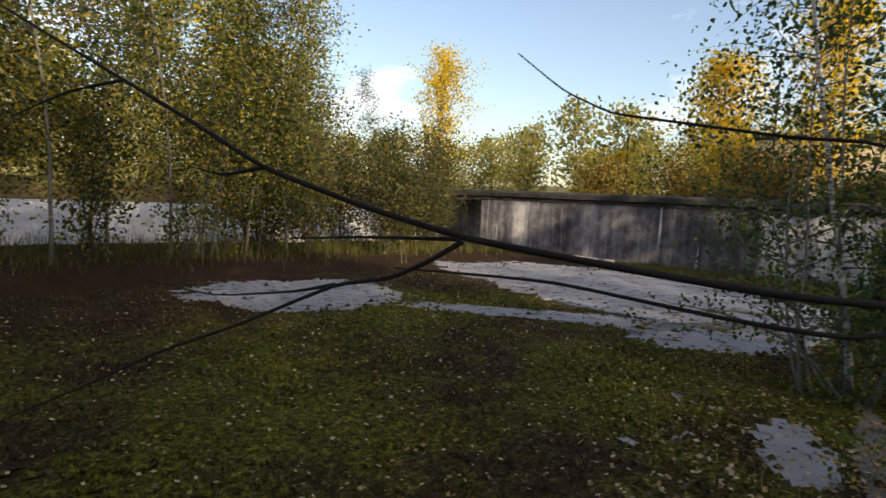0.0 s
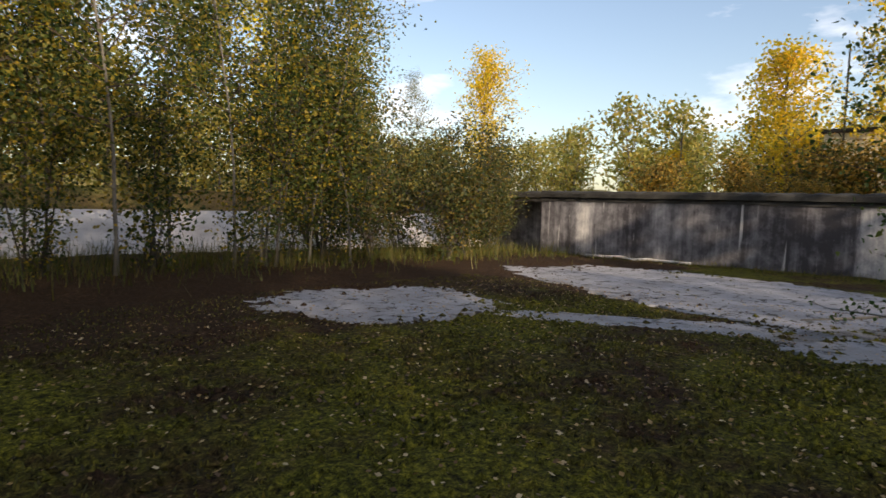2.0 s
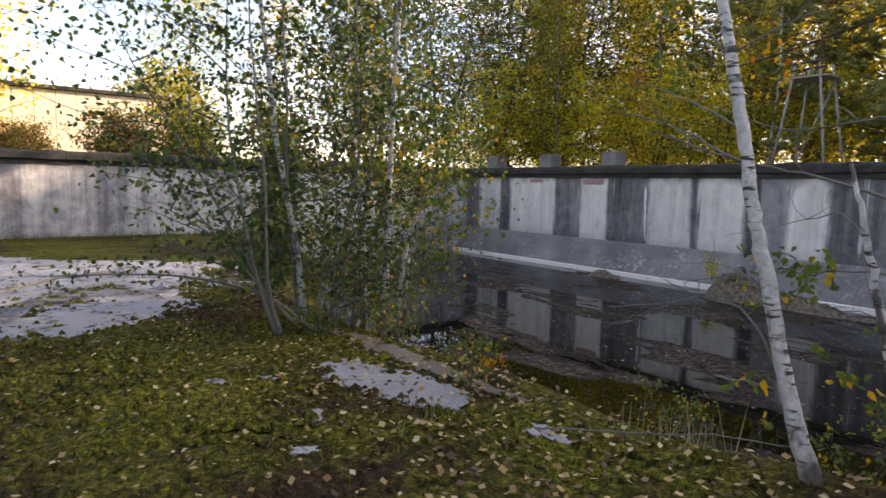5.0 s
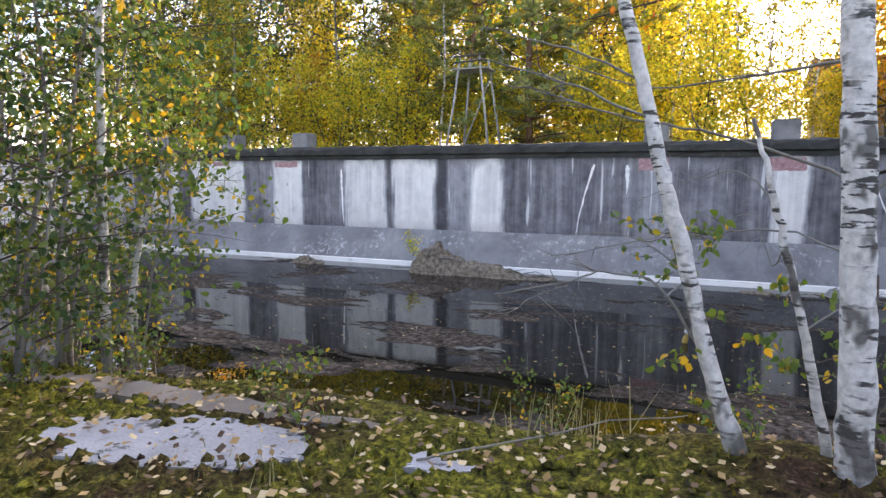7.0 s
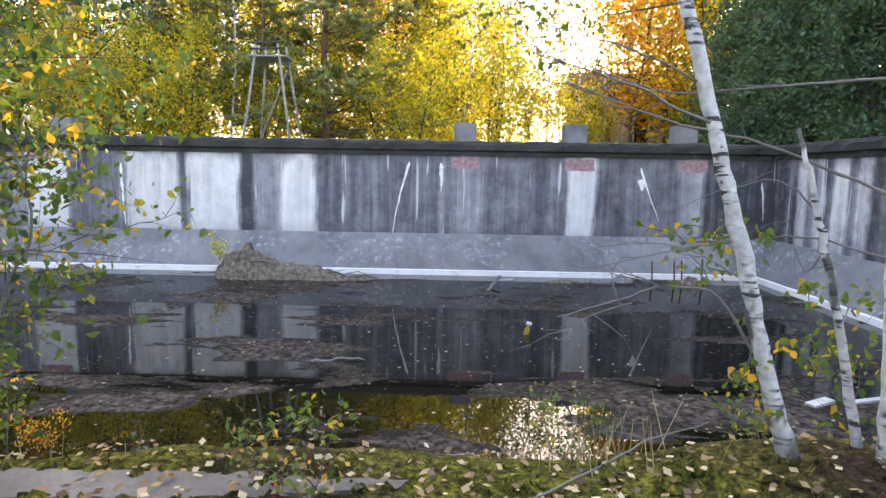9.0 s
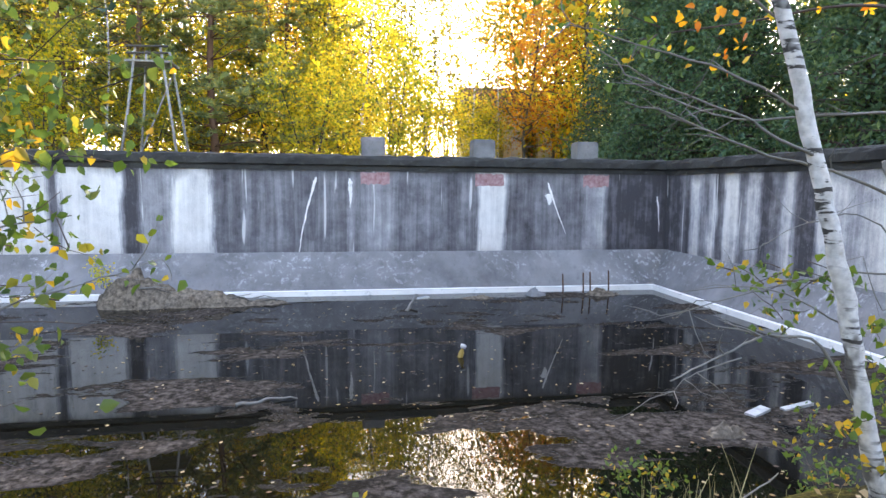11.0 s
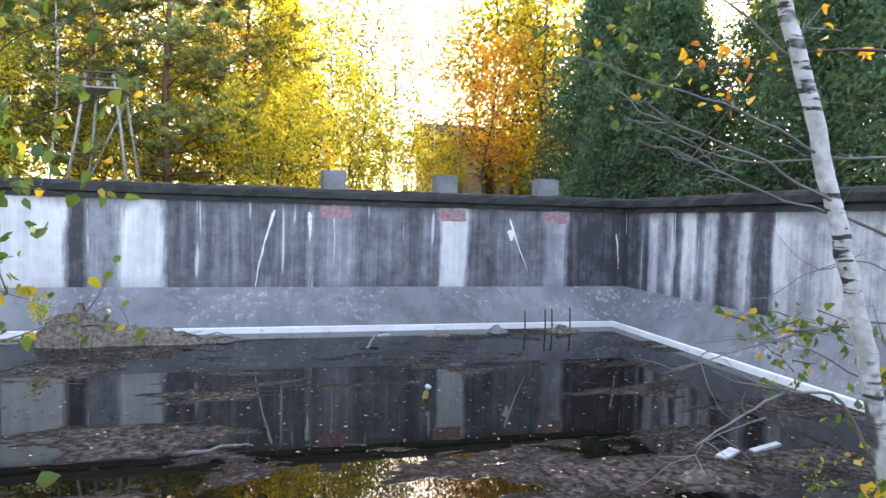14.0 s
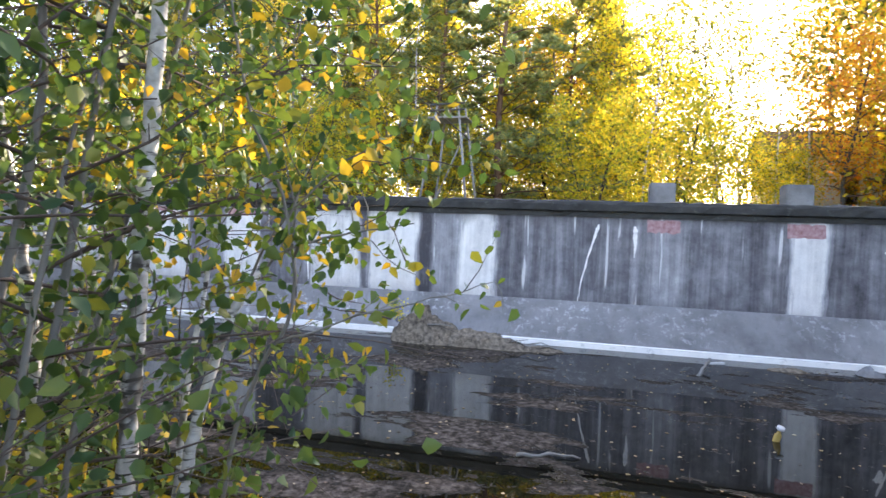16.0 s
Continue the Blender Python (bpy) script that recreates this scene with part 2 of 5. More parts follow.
def stained_wall(name, axis, bands, lo, hi, run=1.1, blotch=0.35):
    """Concrete with water stains that run down it. bands: where along the wall each one starts, and how pale it is."""
    m = Nodes(name, 0.88, 0.25)
    along = m.axis(axis)
    z = m.axis(2)
    wob = m.noise(0.9, 3.0, 0.6, m.scaled((1.6, 1.6, 0.5)))
    stretched = m.scaled((2.9, 2.9, 0.13))
    streak = m.noise(1.0, 6.0, 0.62, stretched)
    fine = m.noise(2.2, 7.0, 0.65, m.scaled((6.0, 6.0, 0.35)))
    along = m.maths("ADD", along, m.maths("MULTIPLY", m.maths("SUBTRACT", wob, 0.5), 0.45))
    along = m.maths("ADD", along, m.maths("MULTIPLY", m.maths("SUBTRACT", fine, 0.5), 0.22))
    looks = []
    for off in (-0.055, -0.015, 0.02, 0.06):
        at = m.maths("DIVIDE", m.maths("SUBTRACT", m.maths("ADD", along, off), lo), hi - lo)
        looks.append(m.ramp(at, *[((x - lo) / (hi - lo), v) for x, v in bands], mode="CONSTANT"))
    base = m.mix(0.5, m.mix(0.5, looks[0], looks[1]), m.mix(0.5, looks[2], looks[3]))
    f = m.maths("ADD", m.maths("MULTIPLY", base, 0.86), m.maths("MULTIPLY", m.maths("SUBTRACT", streak, 0.5), run))
    f = m.maths("ADD", f, m.maths("MULTIPLY", m.maths("SUBTRACT", fine, 0.5), 0.24))
    f = m.maths("ADD", f, m.maths("MULTIPLY", m.maths("SUBTRACT", m.noise(1.1, 6.0, 0.65), 0.5), blotch))
    f = m.maths("ADD", f, m.maths("MULTIPLY", m.maths("SUBTRACT", m.noise(3.4, 7.0, 0.7), 0.5), blotch * 1.3))
    drip = m.noise(1.0, 7.0, 0.7, m.scaled((11.0, 11.0, 0.32)))
    f = m.maths("ADD", f, m.maths("MULTIPLY", m.maths("SUBTRACT", drip, 0.5), 0.34))
    stain = m.noise(0.55, 5.0, 0.62, m.scaled((1.5, 1.5, 0.8)), 0.5)
    f = m.maths("ADD", f, m.maths("MULTIPLY", m.maths("SUBTRACT", stain, 0.5), blotch * 0.9))
    c = m.ramp(f, (0.02, (0.06, 0.055, 0.058)), (0.22, (0.155, 0.147, 0.152)), (0.45, (0.30, 0.288, 0.29)), (0.70, (0.56, 0.53, 0.49)), (1.0, (0.76, 0.725, 0.67)))
    run_off = m.ramp(m.noise(1.0, 3.0, 0.5, m.scaled((5.5, 5.5, 0.30)), 0.3), (0.665, 0.0), (0.70, 0.75))
    c = m.mix(run_off, c, (0.60, 0.58, 0.55))
    edge = m.maths("ADD", z, m.maths("MULTIPLY", m.maths("SUBTRACT", streak, 0.5), 0.9))
    top = m.ramp(m.maths("MULTIPLY", m.maths("SUBTRACT", edge, 1.55), 2.6), (0.15, 0.0), (0.9, 0.7))
    c = m.mix(top, c, (0.05, 0.047, 0.047))
    low = m.ramp(m.maths("ADD", m.maths("MULTIPLY", z, -1.4), m.maths("MULTIPLY", m.maths("SUBTRACT", streak, 0.5), 1.4)), (0.0, 0.0), (0.5, 0.6))
    c = m.mix(low, c, m.mix(1.0, c, (0.55, 0.53, 0.54), "MULTIPLY"))
    grit = m.noise(38.0, 5.0, 0.6)
    spots = m.ramp(m.noise(16.0, 5.0, 0.7), (0.66, 0.0), (0.72, 0.5))
    c = m.mix(spots, c, (0.5, 0.49, 0.48))
    c = m.mix(0.3, c, m.ramp(grit, (0.3, 0.3), (0.7, 0.75)), "OVERLAY")
    m.bump(m.mix(0.5, grit, fine), 0.4, 0.01)
    return m.colour(c)


WALL_N = stained_wall("stained_concrete_wall", 0, [
    (-17, 0.2), (-15.9, 0.75), (-14.6, 0.12), (-14.0, 0.85), (-11.7, 0.2), (-10.9, 0.3), (-10.4, 0.88), (-9.3, 0.15), (-8.6, 0.25), (-7.62, 0.82),
    (-6.2, 0.12), (-6.03, 0.88), (-4.6, 0.1), (-4.2, 0.45), (-3.45, 0.88), (-2.5, 0.16), (-2.1, 0.25), (0.85, 0.6), (1.02, 0.28), (1.25, 0.44),
    (1.95, 0.28), (2.7, 0.22), (4.22, 0.9), (5.0, 0.2), (5.9, 0.28), (7.23, 0.5), (7.95, 0.1), (9.0, 0.05)], -17.0, 10.0, 0.72, 0.36)
WALL_E = stained_wall("white_streaked_wall", 1, [
    (-37, 0.55), (-20, 0.65), (-14, 0.6), (-7.6, 0.68), (-6.6, 0.56), (-5.95, 0.74), (-5.65, 0.03), (-5.1, 0.25), (-4.95, 0.72), (-4.7, 0.25), (-4.2, 0.16), (-3.9, 0.62), (-3.6, 0.25), (-3.2, 0.76), (-2.7, 0.16), (-2.3, 0.68),
    (-2.0, 0.3), (-1.7, 0.62), (-1.3, 0.18), (-0.9, 0.55), (-0.8, 0.05)], -37.0, 1.0, 0.85, 0.5)
# bands from y = -13.5 to -3 are coloured paler for sunlight on the wall
WALL_W = stained_wall("old_rendered_wall", 1, [
    (-39, 0.2), (-28.2, 0.25), (-27.2, 0.22), (-26.7, 0.62), (-25.9, 0.25), (-24.9, 0.2), (-23.6, 0.5), (-23.2, 0.25), (-22.4, 0.16), (-19.9, 0.08), (-17.5, 0.62), (-16.5, 0.4), (-15.9, 0.66), (-14.3, 0.5),
    (-13.5, 0.72), (-9.0, 0.85), (-3.0, 0.55)], -39.0, 1.0, 0.8, 0.6)


def moss_ground():
    m = Nodes("moss_and_leaf_mould", 0.95, 0.1)
    patch = m.noise(0.42, 5.0, 0.6)
    mid = m.noise(2.6, 6.0, 0.65)
    fine = m.mix(0.35, m.noise(17.0, 6.0, 0.75), m.noise(48.0, 4.0, 0.7))
    green = m.ramp(fine, (0.41, (0.009, 0.009, 0.003)), (0.52, (0.082, 0.080, 0.010)), (0.64, (0.29, 0.25, 0.028)))
    brown = m.ramp(fine, (0.40, (0.010, 0.006, 0.004)), (0.54, (0.048, 0.027, 0.014)), (0.67, (0.15, 0.09, 0.05)))
    f = m.maths("ADD", m.maths("MULTIPLY", patch, 0.75), m.maths("MULTIPLY", mid, 0.45))
    southward = m.maths("MULTIPLY", m.maths("ADD", m.axis(1), 20.6), 0.07)
    f = m.maths("ADD", f, m.maths("MINIMUM", m.maths("MAXIMUM", southward, -0.2), 0.02))
    c = m.mix(m.ramp(f, (0.51, 0.0), (0.66, 1.0)), brown, green)
    m.bump(m.mix(0.4, fine, mid), 1.0, 0.05)
    return m.colour(c)


MOSS = moss_ground()


def forest_floor():
    m = Nodes("leaf_strewn_forest_floor", 0.95, 0.1)
    fine = m.noise(9.0, 8.0, 0.7)
    c = m.mix(m.ramp(m.noise(0.25, 3.0), (0.4, 0.0), (0.65, 1.0)), m.ramp(fine, (0.3, (0.06, 0.04, 0.02)), (0.7, (0.26, 0.17, 0.06))),
              m.ramp(fine, (0.3, (0.04, 0.06, 0.015)), (0.7, (0.16, 0.17, 0.04))))
    m.bump(fine, 0.8, 0.05)
    return m.colour(c)


FLOOR = forest_floor()


def water_material():
    m = Nodes("dark_still_water", 0.02, 0.5)
    m.bsdf.inputs["IOR"].default_value = 1.33
    mats = m.noise(0.55, 7.0, 0.62, m.scaled((0.7, 1.6, 1.0)), 0.4)
    specks = m.noise(7.0, 4.0, 0.6)
    film = m.ramp(mats, (0.55, 0.0), (0.61, 1.0))
    bits = m.ramp(specks, (0.66, 0.0), (0.70, 1.0))
    cover = m.maths("MULTIPLY", film, m.ramp(m.noise(9.0, 6.0, 0.7), (0.40, 0.15), (0.60, 1.0)))
    cover = m.maths("MAXIMUM", cover, m.maths("MULTIPLY", bits, 0.55))
    scum = m.ramp(m.noise(14.0, 5.0, 0.7), (0.3, (0.035, 0.027, 0.021)), (0.7, (0.16, 0.13, 0.105)))
    c = m.mix(cover, (0.006, 0.005, 0.003), scum)
    m.link(m.ramp(cover, (0.0, 0.015), (0.14, 0.9)), m.bsdf.inputs["Roughness"])
    m.link(m.ramp(cover, (0.0, 0.5), (0.14, 0.03)), m.bsdf.inputs["Specular IOR Level"])
    m.bump(m.mix(0.15, m.noise(2.0, 2.0), cover), 0.03, 0.01)
    return m.colour(c)


WATER = water_material()


def flat_mat(name, a, b, scale=12.0, rough=0.7):
    m = Nodes(name, rough, 0.3)
    n = m.noise(scale, 5.0, 0.6)
    m.bump(n, 0.25, 0.006)
    return m.colour(m.ramp(n, (0.3, a), (0.7, b)))


RIDGE = flat_mat("far_autumn_woods", (0.05, 0.06, 0.025), (0.20, 0.16, 0.06), 0.35, 0.95)
RED = flat_mat("faded_red_paint", (0.24, 0.10, 0.10), (0.44, 0.29, 0.28), 9.0)
RUST = flat_mat("rusty_steel", (0.05, 0.025, 0.015), (0.14, 0.07, 0.04), 30.0)
WOOD_OLD = flat_mat("grey_old_wood", (0.16, 0.14, 0.12), (0.36, 0.33, 0.29), 16.0)
PANEL = flat_mat("cream_boards", (0.62, 0.52, 0.37), (0.76, 0.66, 0.48), 4.0)
SOIL = flat_mat("brown_soil_and_roots", (0.035, 0.027, 0.019), (0.24, 0.19, 0.135), 11.0, 0.95)
PLASTIC = flat_mat("white_plastic", (0.30, 0.29, 0.27), (0.52, 0.51, 0.48), 9.0, 0.5)
AMBER = flat_mat("amber_bottle", (0.30, 0.20, 0.05), (0.42, 0.28, 0.08), 5.0, 0.2)
STRAW = flat_mat("dry_grass_blades", (0.22, 0.19, 0.08), (0.42, 0.36, 0.17), 9.0)
GRASS = leaf_material("green_grass_blades", [(0.03, 0.045, 0.008), (0.06, 0.075, 0.012), (0.10, 0.10, 0.02), (0.15, 0.11, 0.04)], 0.25)
MOSS_TUFT = leaf_material("moss_shoots", [(0.012, 0.011, 0.004), (0.04, 0.036, 0.008), (0.085, 0.088, 0.012), (0.16, 0.13, 0.025)], 0.2)
LITTER = leaf_material("fallen_leaves", [(0.06, 0.035, 0.02), (0.13, 0.075, 0.035), (0.30, 0.19, 0.07), (0.48, 0.39, 0.25)], 0.1)


# ---------------------------------------------------------------- mesh helpers
class Geo:
    """Vertices and faces gathered for one mesh."""

    def __init__(self):
        self.v, self.f, self.n = [], [], 0

    def add(self, v, f):
        v = np.asarray(v, float).reshape(-1, 3)
        self.v.append(v)
        self.f.extend([tuple(int(i) + self.n for i in q) for q in f])
        self.n += len(v)

    def tube(self, path, radii, sides=6):
        path = np.asarray(path, float)
        k = len(path)
        ways = np.gradient(path, axis=0)
        ways /= np.linalg.norm(ways, axis=1)[:, None] + 1e-9
        ref = np.array([1.0, 0.0, 0.0]) if abs(ways[0][0]) < 0.8 else np.array([0.0, 1.0, 0.0])
        a = np.cross(ways, ref)
        a /= np.linalg.norm(a, axis=1)[:, None] + 1e-9
        b = np.cross(ways, a)
        ang = np.arange(sides) / sides * 2 * math.pi
        r = np.asarray(radii, float)[:, None, None]
        ring = path[:, None] + r * (np.cos(ang)[None, :, None] * a[:, None] + np.sin(ang)[None, :, None] * b[:, None])
        faces = [(i * sides + j, i * sides + (j + 1) % sides, (i + 1) * sides + (j + 1) % sides, (i + 1) * sides + j)
                 for i in range(k - 1) for j in range(sides)]
        faces.append(tuple(range(sides - 1, -1, -1)))
        faces.append(tuple(range((k - 1) * sides, k * sides)))
        self.add(ring, faces)

    def box(self, x0, x1, y0, y1, z0, z1):
        self.add([(x, y, z) for z in (z0, z1) for y in (y0, y1) for x in (x0, x1)],
                 [(0, 2, 3, 1), (4, 5, 7, 6), (0, 1, 5, 4), (2, 6, 7, 3), (0, 4, 6, 2), (1, 3, 7, 5)])

    def mesh(self, name, material, smooth=False):
        me = bpy.data.meshes.new(name)
        me.from_pydata(np.concatenate(self.v).tolist(), [], self.f)
        me.materials.append(material)
        if smooth:
            me.polygons.foreach_set("use_smooth", [True] * len(me.polygons))
        me.update()
        return me


def quads_mesh(name, v, material):
    """A mesh of loose four-cornered leaves: v has four rows for each."""
    v = np.asarray(v, np.float32).reshape(-1, 3)
    n = len(v)
    me = bpy.data.meshes.new(name)
    me.vertices.add(n)
    me.vertices.foreach_set("co", v.ravel())
    me.loops.add(n)
    me.loops.foreach_set("vertex_index", np.arange(n, dtype=np.int32))
    me.polygons.add(n // 4)
    me.polygons.foreach_set("loop_start", np.arange(0, n, 4, dtype=np.int32))
    me.update(calc_edges=True)
    me.materials.append(material)
    return me


def leaf_quads(centres, size, rng, wide=0.62, hang=0.0):
    """Pointed leaves at the centres, turned at random."""
    c = np.asarray(centres, float)
    n = len(c)
    a = rng.normal(size=(n, 3))
    a[:, 2] -= hang
    a /= np.linalg.norm(a, axis=1)[:, None]
    b = np.cross(a, rng.normal(size=(n, 3)))
    b /= np.linalg.norm(b, axis=1)[:, None]
    s = size * rng.uniform(0.65, 1.3, n)[:, None]
    return np.stack([c - a * s * 0.5, c + b * s * wide * 0.5 - a * s * 0.08, c + a * s * 0.5, c - b * s * wide * 0.5 - a * s * 0.08], 1).reshape(-1, 3)


def near_leaves(name, centres, size, rng, material, hang=0.8):
    """Ovate leaves folded along the midrib, each one island of two faces."""
    c = np.asarray(centres, float)
    n = len(c)
    a = rng.normal(size=(n, 3))
    a[:, 2] -= hang
    a /= np.linalg.norm(a, axis=1)[:, None]
    b = np.cross(a, rng.normal(size=(n, 3)))
    b /= np.linalg.norm(b, axis=1)[:, None]
    u = np.cross(a, b)
    s = size * rng.uniform(0.6, 1.25, n)[:, None]
    w = s * rng.uniform(0.30, 0.42, n)[:, None]
    fold = u * s * rng.uniform(0.02, 0.16, n)[:, None]
    v = np.stack([c - a * s * 0.5, c + b * w - a * s * 0.22 + fold, c + b * w * 0.72 + a * s * 0.16 + fold, c + a * s * 0.55 - u * s * 0.06,
                  c - b * w * 0.72 + a * s * 0.16 + fold, c - b * w - a * s * 0.22 + fold], 1).reshape(-1, 3)
    me = bpy.data.meshes.new(name)
    me.vertices.add(len(v))
    me.vertices.foreach_set("co", v.astype(np.float32).ravel())
    base = np.arange(n, dtype=np.int32)[:, None] * 6
    loops = (base + np.array([[0, 1, 2, 3, 0, 3, 4, 5]], np.int32)).ravel()
    me.loops.add(len(loops))
    me.loops.foreach_set("vertex_index", loops)
    me.polygons.add(2 * n)
    me.polygons.foreach_set("loop_start", np.arange(0, 8 * n, 4, dtype=np.int32))
    me.update(calc_edges=True)
    me.materials.append(material)
    return me


def part(name, mesh, parent, label=""):
    ob = new(name, mesh)
    ob.parent = parent
    return tagged(ob, label) if label else ob


def thing(name, label, category, group="", kind="", at=(0, 0, 0)):
    ob = new(name)
    ob.empty_display_size = 0.2
    ob.location = at
    return tagged(ob, label, category, group, kind)


def structure(name, geo, material, label, category="wall", smooth=False):
    return tagged(new(name, geo.mesh(name, material, smooth)), label, category, "", "structure")


# ---------------------------------------------------------------- trees
def bent(p, way, length, k, rng, wander, rise):
    """A wandering line from p."""
    pts = [np.array(p, float)]
    w = np.array(way, float) / np.linalg.norm(way)
    for _ in range(k):
        w = w + rng.normal(size=3) * wander + np.array((0, 0, rise))
        w /= np.linalg.norm(w)
        pts.append(pts[-1] + w * length / k)
    return np.array(pts)


def tree(name, label, rng_seed, height, r0, bark, leaves, first=0.25, count=26, reach=1.6, rise=0.35, droop=0.0, per=40, size=0.06,
         spread=0.22, lean=(0.0, 0.0), shape="round", twigs=4, stems=1, fan=0.25, wander=0.05, hang=0.3, category="tree", group="", flat=1.0, sides=7, upward=0.04, limb_most=0.05, bark2=None, wide=0.62, near=False, clear=None):
    """One tree: trunk, limbs and a crown of single leaves."""
    rng = np.random.default_rng(rng_seed)
    root = thing(name, label, category, group)
    limbs, spots = Geo(), []
    for s in range(stems):
        trunk = Geo()
        turn = rng.uniform(0, 6.28)
        if clear and math.cos(turn - math.atan2(clear[1], clear[0])) > 0.2:
            turn += math.pi
        out = 0.0 if stems == 1 or (near and s == 0) else fan * rng.uniform(0.3, 1.2)
        way = (math.cos(turn) * out + lean[0], math.sin(turn) * out + lean[1], 1.0)
        h = height * (1.0 if s == 0 else rng.uniform(0.55, 0.95))
        start = (0, 0, -0.15) if stems == 1 else (math.cos(turn) * 0.12 * stems ** 0.5 * rng.uniform(0.2, 1), math.sin(turn) * 0.12 * stems ** 0.5 * rng.uniform(0.2, 1), -0.15)
        k = 12
        line = bent(start, way, h + 0.15, k, rng, wander, upward)
        rs = r0 * (1.0 if s == 0 else rng.uniform(0.35, 0.6) if near else rng.uniform(0.5, 0.8))
        radii = rs * (1 - 0.88 * np.linspace(0, 1, k + 1) ** 0.8)
        radii[0] *= 1.35
        trunk.tube(line, radii, sides)
        part("trunk", trunk.mesh("trunk", bark if s == 0 or not bark2 else bark2, True), root)
        n = max(3, int(count / stems ** 0.6))
        for i in range(n):
            f = first + (1 - first) * (i + rng.uniform(0, 1)) / n
            f = min(f, 0.985)
            q = f * k
            lo = int(q)
            p = line[lo] + (line[lo + 1] - line[lo]) * (q - lo)
            u = (f - first) / (1 - first)
            if shape == "round":
                long = reach * (0.35 + 0.95 * math.sin(math.pi * min(0.97, 0.18 + u * 0.8)))
            elif shape == "cone":
                long = reach * (1.05 - 0.92 * u)
            elif shape == "column":
                long = reach * (0.55 + 0.6 * math.sin(math.pi * (0.12 + 0.85 * u)))
            else:
                long = reach * (0.5 + 0.7 * u) * (1.0 if u < 0.85 else 0.6)
            long *= rng.uniform(0.6, 1.2)
            az = i * 2.4 + rng.uniform(-0.5, 0.5)
            w = (math.cos(az), math.sin(az), rise + rng.uniform(-0.15, 0.2))
            limb = bent(p, w, long, 5, rng, 0.13, -droop)
            if clear and math.hypot(limb[-1][0] - clear[0], limb[-1][1] - clear[1]) < clear[2]:
                continue
            rr = min(rs * (1 - 0.85 * f) * 0.5 + 0.003, limb_most)
            limbs.tube(limb, rr * np.array([1, 0.8, 0.62, 0.45, 0.3, 0.12]), 4)
            for _ in range(twigs):
                j = rng.integers(1, 5)
                tw = bent(limb[j], (rng.normal(), rng.normal(), rng.normal() * 0.6 * flat + rise * 0.4), long * rng.uniform(0.2, 0.5), 3, rng, 0.2, -droop)
                limbs.tube(tw, rr * np.array([0.4, 0.3, 0.2, 0.08]), 3)
                spots.append((tw[1:], spread))
            spots.append((limb[2:], spread))
    tagged(part("branchwork", limbs.mesh("branchwork", TWIG, True), root), kind="stuff")
    pts = []
    for line, sp in spots:
        n = per if per >= 1 else 1
        idx = rng.integers(0, len(line), n)
        d = rng.normal(size=(n, 3)) * sp
        d[:, 2] *= flat
        pts.append(line[idx] + d)
    pts = np.concatenate(pts)
    if clear:
        pts = pts[np.hypot(pts[:, 0] - clear[0], pts[:, 1] - clear[1]) > clear[2]]
    me = near_leaves("crown", pts, size, rng, leaves, hang) if near else quads_mesh("crown", leaf_quads(pts, size, rng, wide, hang), leaves)
    tagged(part("crown", me, root), kind="stuff")
    return root


def needle_quads(tufts, length, per, rng):
    """Thin needles that stand out from each tuft."""
    c = np.repeat(np.asarray(tufts, float), per, 0)
    n = len(c)
    a = rng.normal(size=(n, 3))
    a[:, 2] = np.abs(a[:, 2]) * 0.7
    a /= np.linalg.norm(a, axis=1)[:, None]
    b = np.cross(a, rng.normal(size=(n, 3)))
    b /= np.linalg.norm(b, axis=1)[:, None]
    s = length * rng.uniform(0.6, 1.2, n)[:, None]
    w = 0.015 * (length / 0.1)
    return np.stack([c - b * w, c + b * w, c + a * s + b * w * 0.4, c + a * s - b * w * 0.4], 1).reshape(-1, 3)


